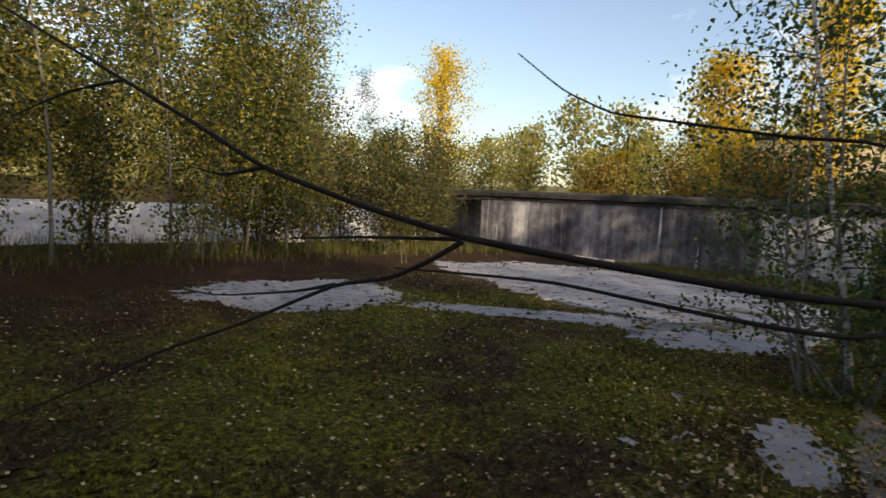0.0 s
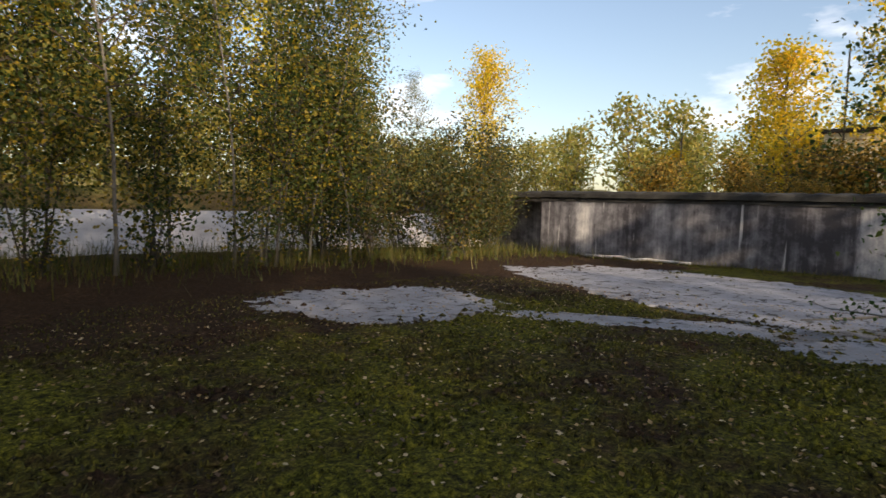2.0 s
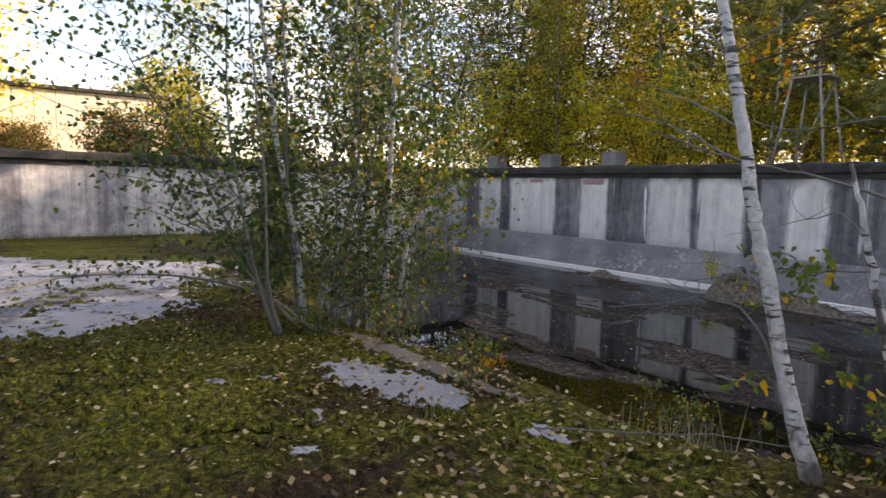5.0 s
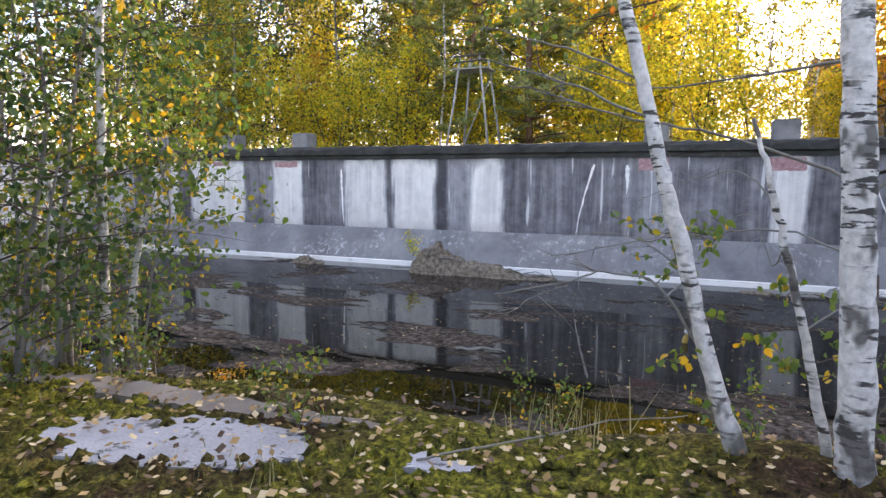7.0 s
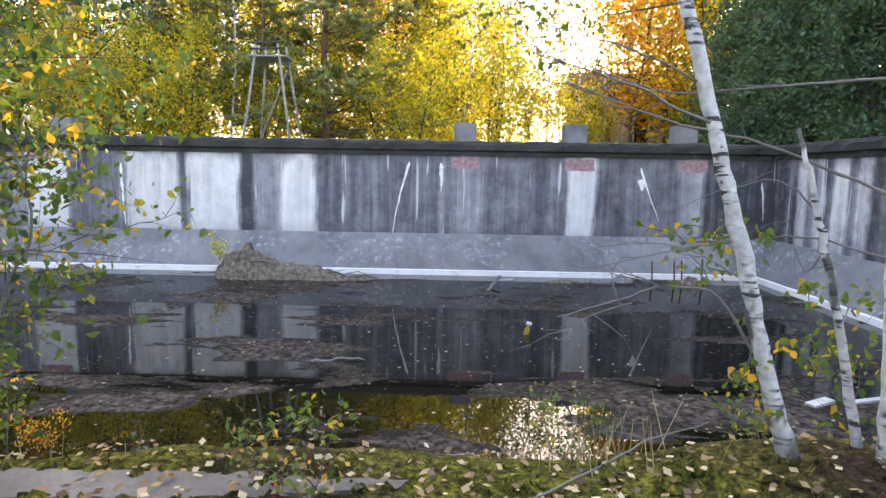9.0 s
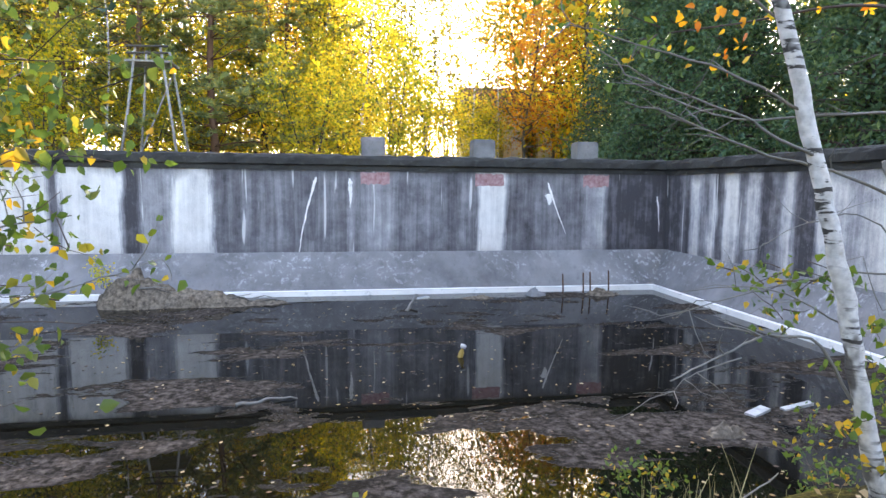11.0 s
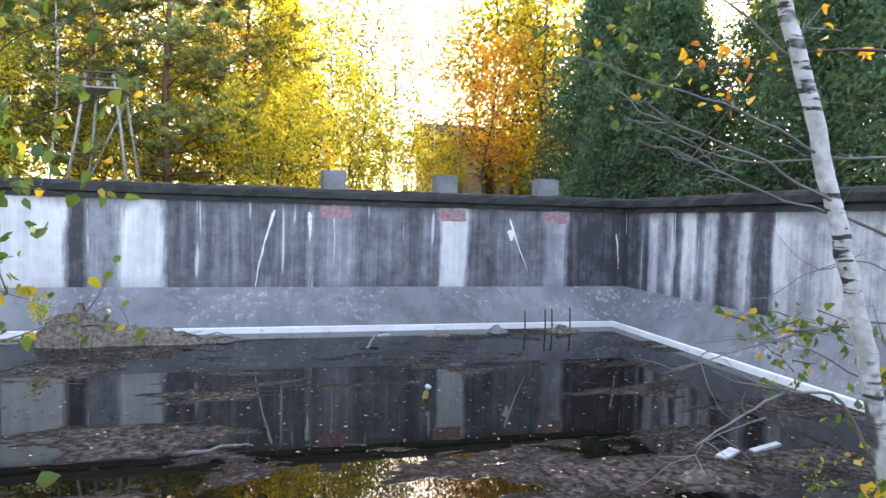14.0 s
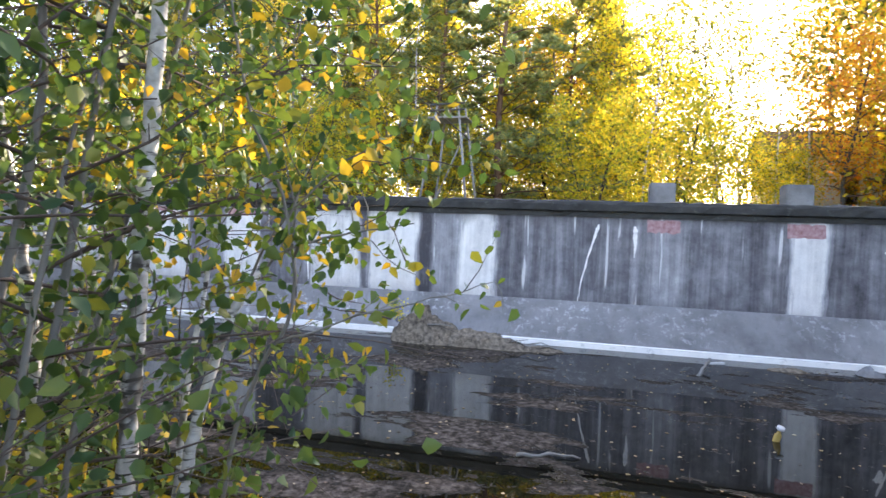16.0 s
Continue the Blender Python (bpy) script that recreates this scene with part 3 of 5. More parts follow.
def pine(label, rng_seed, height, r0, reach=2.6, first=0.3, whorls=13, group=""):
    """A pine with long level limbs and needles in flat sprays at their ends."""
    rng = np.random.default_rng(rng_seed)
    root = thing("pine_tree", label, "tree", group)
    trunk, limbs, tufts = Geo(), Geo(), []
    line = bent((0, 0, -0.2), (0.02, 0.01, 1), height, 14, rng, 0.03, 0.03)
    trunk.tube(line, r0 * (1 - 0.8 * np.linspace(0, 1, 15)), 9)
    for i in range(whorls):
        f = first + (0.98 - first) * i / (whorls - 1)
        q = f * 14
        lo = min(int(q), 13)
        p = line[lo] + (line[lo + 1] - line[lo]) * (q - lo)
        for j in range(4):
            az = j * 1.571 + i * 0.9 + rng.uniform(-0.5, 0.5)
            long = reach * (1.05 - 0.65 * (f - first) / (1 - first)) * rng.uniform(0.5, 1.2)
            limb = bent(p, (math.cos(az), math.sin(az), 0.05 + 0.55 * f), long, 7, rng, 0.12, 0.02)
            limbs.tube(limb, r0 * 0.2 * np.array([1, 0.85, 0.7, 0.58, 0.46, 0.34, 0.22, 0.1]), 5)
            if rng.uniform() < 0.12:
                continue
            for k in range(8):
                m = rng.integers(3, 8)
                tw = bent(limb[m], (math.cos(az) + rng.normal() * 0.8, math.sin(az) + rng.normal() * 0.8, 0.2 + rng.normal() * 0.15), long * rng.uniform(0.12, 0.3), 3, rng, 0.14, 0.05)
                limbs.tube(tw, 0.009 * np.array([1, 0.8, 0.6, 0.3]), 3)
                for e in (1, 2, 3):
                    tufts.append(tw[e] + rng.normal(size=3) * 0.05)
    part("trunk", trunk.mesh("trunk", BARK_PINE, True), root)
    tagged(part("branchwork", limbs.mesh("branchwork", BARK_PINE, True), root), kind="stuff")
    tagged(part("crown", quads_mesh("crown", needle_quads(tufts, 0.23, 32, rng), NEEDLE), root), kind="stuff")
    return root


def place(ob, x, y, z, turn=0.0, scale=1.0):
    ob.matrix_world = pose(x, y, z, 0, 0, turn) @ Matrix.Scale(scale, 4)
    return ob


def plant_again(ob, x, y, z, turn, scale=1.0):
    """A copy of a tree with its own turn and size."""
    c = copy_thing(ob, pose(x, y, z, 0, 0, turn))
    c.scale = (scale, scale, scale)
    return c


# ---------------------------------------------------------------- setting
NX0, NX1 = -16.7, 9.75       # inner faces of the west and east walls
WATER_Z = -1.32


def ground_z(x, y):
    """Height of the basin's floor."""
    z = -0.018 * np.clip(-x - 1.0, 0, 16)
    edge = -13.75 + 0.42 * np.clip(-x - 4.5, 0, 14) + 0.10 * np.sin(x * 0.9) + 0.06 * np.sin(x * 2.3 + 1)
    t = np.clip((y - edge) / 1.5, 0, 1)
    hump = 0.14 * np.exp(-((x - 3.1) / 0.85) ** 2 - ((y + 13.9) / 0.5) ** 2)
    return z * (1 - t) - 1.62 * t * (0.6 + 0.4 * t) + hump


PATCHES = [(-1.7, -22.1, 1.9, 1.7, 30, 0.22, 0.004, SLAB), (-8.6, -19.0, 5.6, 3.6, 62, 0.16, 0.004, SLAB), (-3.4, -18.2, 2.3, 0.55, -65, 0.3, 0.004, SLAB),
           (-4.0, -15.9, 1.6, 1.0, -30, 0.2, 0.004, SLAB), (0.28, -14.50, 0.80, 0.27, 13, 0.2, 0.004, SLAB), (1.57, -14.24, 0.20, 0.09, 4, 0.3, 0.004, SLAB),
           (-0.36, -15.52, 0.13, 0.07, 40, 0.3, 0.006, SLAB), (0.55, -15.2, 0.13, 0.05, -30, 0.3, 0.006, SLAB), (3.1, -14.6, 0.7, 0.22, 35, 0.3, 0.004, SLAB),
           (-0.2, -14.05, 1.5, 0.13, 2, 0.25, 0.004, LIP), (-0.26, -15.18, 0.10, 0.05, 10, 0.3, 0.006, SLAB), (1.0, -15.5, 0.12, 0.05, 60, 0.3, 0.006, SLAB),
           (2.2, -15.1, 0.13, 0.06, -20, 0.3, 0.006, SLAB), (3.6, -15.6, 0.2, 0.08, 20, 0.3, 0.006, SLAB)]


def bare(x, y):
    """How far a place lies inside a bare patch: 1 well inside, 0 outside."""
    m = np.zeros(np.shape(x))
    for px, py, rx, ry, turn, *_ in PATCHES:
        c, s = math.cos(radians(turn)), math.sin(radians(turn))
        u, v = ((x - px) * c + (y - py) * s) / rx, (-(x - px) * s + (y - py) * c) / ry
        m = np.maximum(m, np.clip((1.02 - np.hypot(u, v)) * 7, 0, 1))
    return m


def ground_sheet(name, xs, ys, rough, material, label):
    gx, gy = np.meshgrid(xs, ys)
    z = ground_z(gx, gy)
    for i in range(gx.shape[0]):
        for j in range(gx.shape[1]):
            p = Vector((gx[i, j], gy[i, j], 0))
            z[i, j] += rough * (0.035 * noise.noise(p * 0.9) + 0.022 * noise.noise(p * 3.1) + 0.016 * noise.noise(p * 8.0))
    z -= 0.04 * bare(gx, gy)
    n, k = gx.shape
    g = Geo()
    g.add(np.stack([gx, gy, z], -1).reshape(-1, 3), [(i * k + j, i * k + j + 1, (i + 1) * k + j + 1, (i + 1) * k + j) for i in range(n - 1) for j in range(k - 1)])
    return structure(name, g, material, label, "ground", True)


xs = np.concatenate([np.arange(-16.75, -6.0, 0.25), np.arange(-6.0, 6.0, 0.08), np.arange(6.0, 9.9, 0.25)])
ys = np.concatenate([np.arange(-34.0, -22.0, 0.25), np.arange(-22.0, -12.9, 0.08), np.arange(-12.9, 0.4, 0.4)])
ground_sheet("ground", xs, ys, 1.0, MOSS, "mossy basin floor strewn with fallen birch leaves")

# the land round the basin, level with the wall tops
g = Geo()
far = 900.0
hx0, hx1, hy0, hy1 = NX0 - 0.2, NX1 + 0.2, -38.0, 0.2
zo = 1.75
for x0, x1, y0, y1 in ((-far, far, hy1, far), (-far, far, -far, hy0), (-far, hx0, hy0, hy1), (hx1, far, hy0, hy1)):
    g.add([(x0, y0, zo), (x1, y0, zo), (x1, y1, zo), (x0, y1, zo)], [(0, 1, 2, 3)])
structure("ground_outside", g, FLOOR, "leaf-strewn forest floor behind the basin walls", "ground")


def wall_run(name, a, b, normal, material, label, z0=-0.4, z1=1.85, thick=0.35):
    """A wall between two points of the plan; normal points into the basin."""
    a, b, n = np.array(a, float), np.array(b, float), np.array(normal, float)
    g = Geo()
    lo = [a, b, b - n * thick, a - n * thick]
    g.add([(p[0], p[1], z) for z in (z0, z1) for p in lo], [(0, 3, 2, 1), (4, 5, 6, 7), (0, 1, 5, 4), (1, 2, 6, 5), (2, 3, 7, 6), (3, 0, 4, 7)])
    return structure(name, g, material, label)


wall_n = wall_run("wall_north", (NX0, 0), (NX1, 0), (0, -1), WALL_N, "water-stained grey concrete basin wall with white and black streaks", -1.7)
wall_e = wall_run("wall_east", (NX1, 0.35), (NX1, -36), (-1, 0), WALL_E, "grey concrete basin wall with white lime streaks", -1.7)
wall_w = wall_run("wall_west", (NX0, -28.2), (NX0, 0.35), (1, 0), WALL_W, "old rendered concrete basin wall with dark stains and sunlight painted pale", -1.7)
wall_w2 = wall_run("wall_west_far", (NX0 - 1.2, -38), (NX0 - 1.2, -28.2), (1, 0), WALL_W, "dark stained concrete wall behind shrubs")


def coping_run(name, a, b, normal, seed):
    """A worn coping that overhangs the wall, in cast lengths."""
    rng = np.random.default_rng(seed)
    a, b, n = np.array(a, float), np.array(b, float), np.array(normal, float)
    long = np.linalg.norm(b - a)
    w = (b - a) / long
    g = Geo()
    k = int(long / 0.22)
    prof = [(0.03, 1.80), (0.03, 1.92), (0.12, 1.95), (0.13, 2.10), (0.10, 2.17), (-0.10, 2.21), (-0.42, 2.16), (-0.44, 1.80)]
    rows = []
    for i in range(k + 1):
        p = a + w * long * i / k
        for o, z in prof:
            j = rng.normal() * 0.012
            rows.append((*(p + n * (o + j)), z + rng.normal() * 0.014 * (1 if z > 2.0 else 0.3)))
    m = len(prof)
    f = [(i * m + j, i * m + (j + 1) % m, (i + 1) * m + (j + 1) % m, (i + 1) * m + j) for i in range(k) for j in range(m)]
    f += [tuple(range(m)), tuple(range(k * m + m - 1, k * m - 1, -1))]
    g.add(rows, f)
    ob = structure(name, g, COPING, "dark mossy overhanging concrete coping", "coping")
    bm = bmesh.new()
    bm.from_mesh(ob.data)
    bmesh.ops.recalc_face_normals(bm, faces=bm.faces)
    bm.to_mesh(ob.data)
    bm.free()
    return ob


coping_run("coping_north", (NX0 + 0.1, 0), (NX1 - 0.1, 0), (0, -1), 1)
coping_run("coping_east", (NX1, 0.3), (NX1, -36), (-1, 0), 2)
coping_run("coping_west", (NX0, -28.2), (NX0, 0.3), (1, 0), 3)
coping_run("coping_west_far", (NX0 - 1.2, -38), (NX0 - 1.2, -28.2), (1, 0), 4)


def apron_run(name, a, b, normal, material, out0, out1, ztop, zlow, label):
    a, b, n = np.array(a, float), np.array(b, float), np.array(normal, float)
    g = Geo()
    prof = [(0.0, ztop), (out0, ztop), (out1, zlow), (out1, -1.8), (0.0, -1.8)]
    m = len(prof)
    g.add([(*(p + n * o), z) for p in (a, b) for o, z in prof], [(j, (j + 1) % m, m + (j + 1) % m, m + j) for j in range(m)] + [tuple(range(m - 1, -1, -1)), tuple(range(m, 2 * m))])
    return structure(name, g, material, label, "apron")


apron_run("apron_north", (NX0, 0), (NX1, 0), (0, -1), APRON, 0.03, 0.60, -0.29, -1.16, "sloping grey concrete foot of the wall")
apron_run("apron_east", (NX1, 0), (NX1, -12.6), (-1, 0), APRON, 0.03, 0.60, -0.29, -1.16, "sloping grey concrete foot of the wall")
apron_run("ledge_north", (NX0, -0.5), (NX1, -0.5), (0, -1), LEDGE, 0.02, 0.20, -1.17, -1.19, "pale whitewashed ledge at the waterline")
apron_run("ledge_east", (NX1 - 0.5, -0.7), (NX1 - 0.5, -12.6), (-1, 0), LEDGE, 0.02, 0.20, -1.175, -1.195, "pale whitewashed ledge at the waterline")

g = Geo()
g.add([(NX0, -13.4, WATER_Z), (NX1, -13.4, WATER_Z), (NX1, 0, WATER_Z), (NX0, 0, WATER_Z)], [(0, 1, 2, 3)])
structure("water", g, WATER, "still black water with floating leaf scum", "water")

# the south side: sunlit sloping bank with a grass strip
g = Geo()
g.add([(x, y, z) for x in (NX0 - 1.0, NX1) for y, z in ((-31.6, -0.4), (-31.9, 0.0), (-34.6, 1.05), (-35.6, 1.06))], [(0, 1, 5, 4), (1, 2, 6, 5), (2, 3, 7, 6)])
structure("bank_south", g, PALE, "sunlit pale concrete bank of the basin", "bank")
g = Geo()
g.add([(x, y, z) for x in (NX0 - 1.0, NX1) for y, z in ((-35.6, 1.05), (-36.6, 1.15), (-38.2, 1.8))], [(0, 1, 4, 3), (1, 2, 5, 4)])
structure("bank_south_top", g, FLOOR, "grassy top of the bank", "bank")


def patch(name, x, y, rx, ry, turn, seed, z=0.02, label="", rough=0.3, mat=SLAB):
    """A bare concrete area with a ragged edge, a little proud of the moss."""
    rng = np.random.default_rng(seed)
    n = 110
    ph = rng.uniform(0, 6.28, 6)
    g = Geo()
    rows = []
    for i in range(n):
        a = i / n * 2 * math.pi
        r = 1 + rough * sum(math.sin(a * k + ph[k - 2]) / k for k in range(2, 8)) + rng.normal() * rough * 0.3
        px, py = rx * r * math.cos(a), ry * r * math.sin(a)
        c, s = math.cos(radians(turn)), math.sin(radians(turn))
        k = 0.035 * rng.normal() * min(rx, ry, 0.8)
        rows.append((x + px * c - py * s + k, y + px * s + py * c + k * 0.6))
    rows = np.array(rows)
    zz = ground_z(rows[:, 0], rows[:, 1])
    mid = np.array([[x, y]])
    top = np.column_stack([rows, zz + z])
    low = np.column_stack([rows + (rows - mid) * 0.01, zz - 0.08])
    inner = np.column_stack([mid + (rows - mid) * 0.5, ground_z(*(mid + (rows - mid) * 0.5).T) + z])
    g.add(np.concatenate([top, low, inner, [[x, y, float(ground_z(np.array(x), np.array(y))) + z]]]),
          [(i, (i + 1) % n, 2 * n + (i + 1) % n, 2 * n + i) for i in range(n)] + [(n + i, n + (i + 1) % n, (i + 1) % n, i) for i in range(n)]
          + [(2 * n + i, 2 * n + (i + 1) % n, 3 * n) for i in range(n)])
    return structure(name, g, mat, label or "bare pale concrete showing through the moss", "concrete patch")


for i, (x, y, rx, ry, turn, rough, lift, mat) in enumerate(PATCHES):
    patch("bare_patch", x, y, rx, ry, turn, i + 1, lift, rough=rough, mat=mat)

# square concrete posts behind the coping
POST_X = [-15.85, -12.75, -9.75, 1.57, 4.62, 7.64]


def concrete_post(x):
    g = Geo()
    g.box(-0.31, 0.31, -0.28, 0.28, 0, 1.0)
    me = g.mesh("concrete_post", POST_CON)
    bm = bmesh.new()
    bm.from_mesh(me)
    bmesh.ops.bevel(bm, geom=bm.edges, offset=0.03, segments=2, affect="EDGES")
    bm.to_mesh(me)
    bm.free()
    ob = new("concrete_post", me)
    ob.location = (x, 0.92, 1.72)
    return tagged(ob, "square grey concrete post standing behind the coping", "post", "posts along the wall")


for px in POST_X:
    concrete_post(px)

# ---------------------------------------------------------------- woods behind the north wall
G_AUT = "autumn trees behind the wall"
yellow_a = tree("birch_tree", "tall yellow autumn birch behind the concrete wall", 11, 11.5, 0.11, BARK_GREY, LEAF_YELLOW, 0.08, 38, 2.0, 0.3, 0.02, 34, 0.135, 0.34, twigs=4, group=G_AUT)
place(yellow_a, -0.5, 11.5, zo, 0)
yellow_b = tree("maple_tree", "low yellow maple thicket behind the concrete wall", 12, 5.5, 0.06, BARK_DARK, LEAF_YELLOW, 0.05, 30, 1.7, 0.3, 0.0, 30, 0.135, 0.30, twigs=3, stems=3, group=G_AUT)
place(yellow_b, 2.5, 7.0, zo, 0)
mixed_a = tree("birch_tree", "green and yellow birch behind the concrete wall", 13, 12.0, 0.11, BARK_GREY, LEAF_MIXED, 0.10, 40, 2.0, 0.35, 0.02, 34, 0.135, 0.34, twigs=4, group=G_AUT)
place(mixed_a, -12.0, 7.0, zo, 0)
orange_a = tree("maple_tree", "orange autumn maple behind the basin", 14, 8.5, 0.11, BARK_DARK, LEAF_ORANGE, 0.2, 34, 2.0, 0.3, 0.0, 32, 0.14, 0.34, twigs=3, group=G_AUT)
place(orange_a, 9.6, 13.0, zo, 0)
slim_a = tree("birch_tree", "slender pale birch with thin yellow-green leaves", 17, 12.0, 0.07, BIRCH, LEAF_MIXED, 0.2, 36, 1.6, 0.4, 0.02, 16, 0.14, 0.26, twigs=3, group=G_AUT)
place(slim_a, 4.4, 10.5, zo, 0)
pine_a = pine("tall pine with red bark and spreading branches", 15, 13.0, 0.17, 4.8, 0.10, 15, "pines behind the wall")
place(pine_a, -4.0, 9.0, zo, 0)
rng = np.random.default_rng(5)
for x, y, s in ((-1.8, 13.0, 0.95), (-6.8, 9.0, 0.9), (-9.8, 10.0, 0.9)):
    plant_again(pine_a, x, y, zo, rng.uniform(0, 360), s)
for x, y, s in ((-7.8, 12.5, 0.85), (-15, 8, 0.9), (-1.6, 12.5, 0.9), (1.2, 15, 0.9), (-11, 13, 1.1), (-18.5, 11, 1.0), (-5.4, 13, 1.0)):
    plant_again(yellow_a, x, y, zo, rng.uniform(0, 360), s)
back_a = tree("birch_tree", "tall yellow-green tree deep in the wood", 19, 13.5, 0.14, BARK_GREY, LEAF_YELLOW, 0.06, 46, 2.5, 0.3, 0.02, 34, 0.22, 0.48, twigs=3, group=G_AUT)
place(back_a, -9.0, 19.0, zo, 0)
back_b = tree("birch_tree", "tall olive-green tree deep in the wood", 20, 13.5, 0.14, BARK_DARK, LEAF_MIXED, 0.06, 46, 2.5, 0.3, 0.02, 34, 0.22, 0.48, twigs=3, group=G_AUT)
place(back_b, -13.0, 17.0, zo, 0)
# those east of x = 11 are added, mostly hidden, to shade the basin floor
for i, (x, y, s) in enumerate(((-14.5, 20, 1.1), (-3.5, 20, 1.05), (-19, 17, 1.1), (0.5, 21, 0.95), (-25, 13, 1.1), (16, 22, 1.0), (20, 14, 1.1), (-6.5, 17.5, 1.0),
                               (-1.2, 26, 1.2), (-6, 27, 1.2), (-12, 25, 1.2), (-17.5, 24, 1.2), (-22, 20, 1.2), (-28, 18, 1.2), (2.4, 18, 0.8), (14, 17, 1.0), (13.2, 14, 1.3), (15.4, 11.5, 1.25), (16.5, 16, 1.35), (11.9, 19.5, 1.35), (17.5, 10, 0.9), (20, 3, 0.9), (21, -4, 0.95), (19, -9, 0.85), (22, 7, 1.0))):
    plant_again((back_a, back_b)[i % 2], x, y, zo, rng.uniform(0, 360), s)
for x, y, s in ((4.6, 9.0, 0.72), (-0.3, 6.0, 0.8), (-2.0, 11.5, 1.0), (6.6, 12.0, 0.65), (-8.5, 5.6, 0.85), (0.8, 11, 1.1), (-13.5, 10, 1.1), (-6.0, 6.6, 0.75), (2.6, 13, 0.9),
                (-10.8, 4.6, 0.8), (-12.6, 3.6, 0.8), (-15.4, 4.2, 0.9), (-18.0, 2.0, 1.0), (-5.0, 12, 1.1), (8.0, 17, 0.8), (5.0, 19, 0.8), (-16.5, 13, 1.1)):
    plant_again(yellow_b, x, y, zo, rng.uniform(0, 360), s)
for x, y, s in ((-16.5, 4.6, 0.8), (-20, 8, 1.0), (-14.3, 3.0, 0.75), (-12, 12, 1.0), (-8, 13, 0.9), (0.2, 13.5, 0.9)):
    plant_again(mixed_a, x, y, zo, rng.uniform(0, 360), s)
for x, y, s in ((-13.0, 6.4, 0.55), (-3.0, 17, 1.2), (12.2, 16, 1.15), (11.6, 20, 1.3), (-0.9, 18, 1.1), (12.5, 24, 1.6)):
    plant_again(orange_a, x, y, zo, rng.uniform(0, 360), s)
for x, y, s in ((5.6, 13.0, 1.0), (3.2, 12.6, 1.05), (1.6, 9.8, 1.0), (-7.0, 6.2, 0.8), (3.9, 20, 1.1), (8.6, 14.5, 0.9), (6.4, 17, 0.95), (7.4, 20, 1.0), (5.0, 16, 1.1), (6.9, 12.2, 0.85)):
    plant_again(slim_a, x, y, zo, rng.uniform(0, 360), s)

green_a = tree("ash_tree", "tall dark green tree with a few yellow leaves", 18, 12.5, 0.14, BARK_DARK, LEAF_ROW, 0.06, 46, 2.5, 0.3, 0.02, 38, 0.15, 0.36, twigs=3, group=G_AUT)
place(green_a, -18.5, 3.6, zo, 0)
for x, y, s in ((-22, 2.2, 0.95), (-25.5, 5.5, 1.1), (-15.6, 6.2, 0.9), (-29, 3.0, 1.1), (-20.5, 9.5, 1.1), (-11.2, 8.2, 0.85), (-27, 11, 1.2), (-17.8, 7.2, 1.0), (-23.8, 8.2, 1.15), (-20.0, 5.4, 0.8)):
    plant_again(green_a, x, y, zo, rng.uniform(0, 360), s)
dark_a = tree("yew_tree", "dense dark green conifer beside the basin corner", 16, 8.5, 0.14, BARK_DARK, LEAF_DARK, 0.02, 64, 2.7, 0.12, 0.04, 60, 0.15, 0.22, shape="cone", twigs=5, wide=0.45, group="dark conifers")
place(dark_a, 11.4, 3.6, zo, 0)
for x, y, s in ((12.6, 0.8, 1.0), (13.4, -2.6, 1.05), (14.4, 3.8, 1.2), (13.2, -6.2, 1.1), (13.5, -9.8, 1.0), (16.5, -0.5, 1.3), (17, -6, 1.3), (13.6, 7.5, 1.15), (12.2, 8.6, 1.2), (12.6, 5.6, 1.1), (17.5, 5, 1.35)):
    plant_again(dark_a, x, y, zo, rng.uniform(0, 360), s)

# ---------------------------------------------------------------- beyond the west wall
poplar = tree("poplar_tree", "slender poplar turning yellow beyond the wall", 21, 16.0, 0.25, BARK_GREY, LEAF_GOLD, 0.10, 60, 4.6, 1.1, 0.0, 30, 0.30, 0.42, shape="round", twigs=3, group="poplars")
place(poplar, -39.5, -17.07, zo, 0, 0.89)
lime = tree("lime_tree", "golden autumn tree beyond the wall", 22, 11.0, 0.22, BARK_GREY, LEAF_GOLD, 0.10, 46, 3.3, 0.6, 0.0, 34, 0.30, 0.45, twigs=3, shape="round", group="trees beyond the wall")
place(lime, -45, -24.3, zo, 0)
# distant trees; their haze is only the paler leaf colour
far_a = tree("birch_tree", "green birch in the distance, its leaves coloured pale for haze", 23, 7.5, 0.12, BARK_GREY, LEAF_HAZY, 0.06, 34, 2.6, 0.5, 0.0, 20, 0.40, 0.55, twigs=1, group="trees beyond the wall")
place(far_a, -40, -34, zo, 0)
bush_a = tree("bush", "dark rounded bush with russet leaves behind the wall", 24, 4.5, 0.08, BARK_DARK, LEAF_RUSSET, 0.05, 34, 2.4, 0.4, 0.0, 20, 0.26, 0.34, stems=4, fan=0.5, twigs=3, category="bush", group="bushes beyond the wall")
place(bush_a, -33, -30.0, zo - 0.2, 0, 0.72)
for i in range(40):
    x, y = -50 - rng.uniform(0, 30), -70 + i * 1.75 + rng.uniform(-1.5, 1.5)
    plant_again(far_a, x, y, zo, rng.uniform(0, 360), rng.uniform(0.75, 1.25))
for x, y, s in ((-34.5, -19.6, 0.8), (-35.5, -21.6, 0.85), (-36, -24.8, 0.7), (-37, -15.0, 0.6), (-29, -20.4, 0.33), (-30, -16, 0.4), (-30, -23, 0.36), (-26, -12, 0.6), (-29, -8, 0.8), (-24, -5, 0.7)):
    plant_again(bush_a, x, y, zo, rng.uniform(0, 360), s)
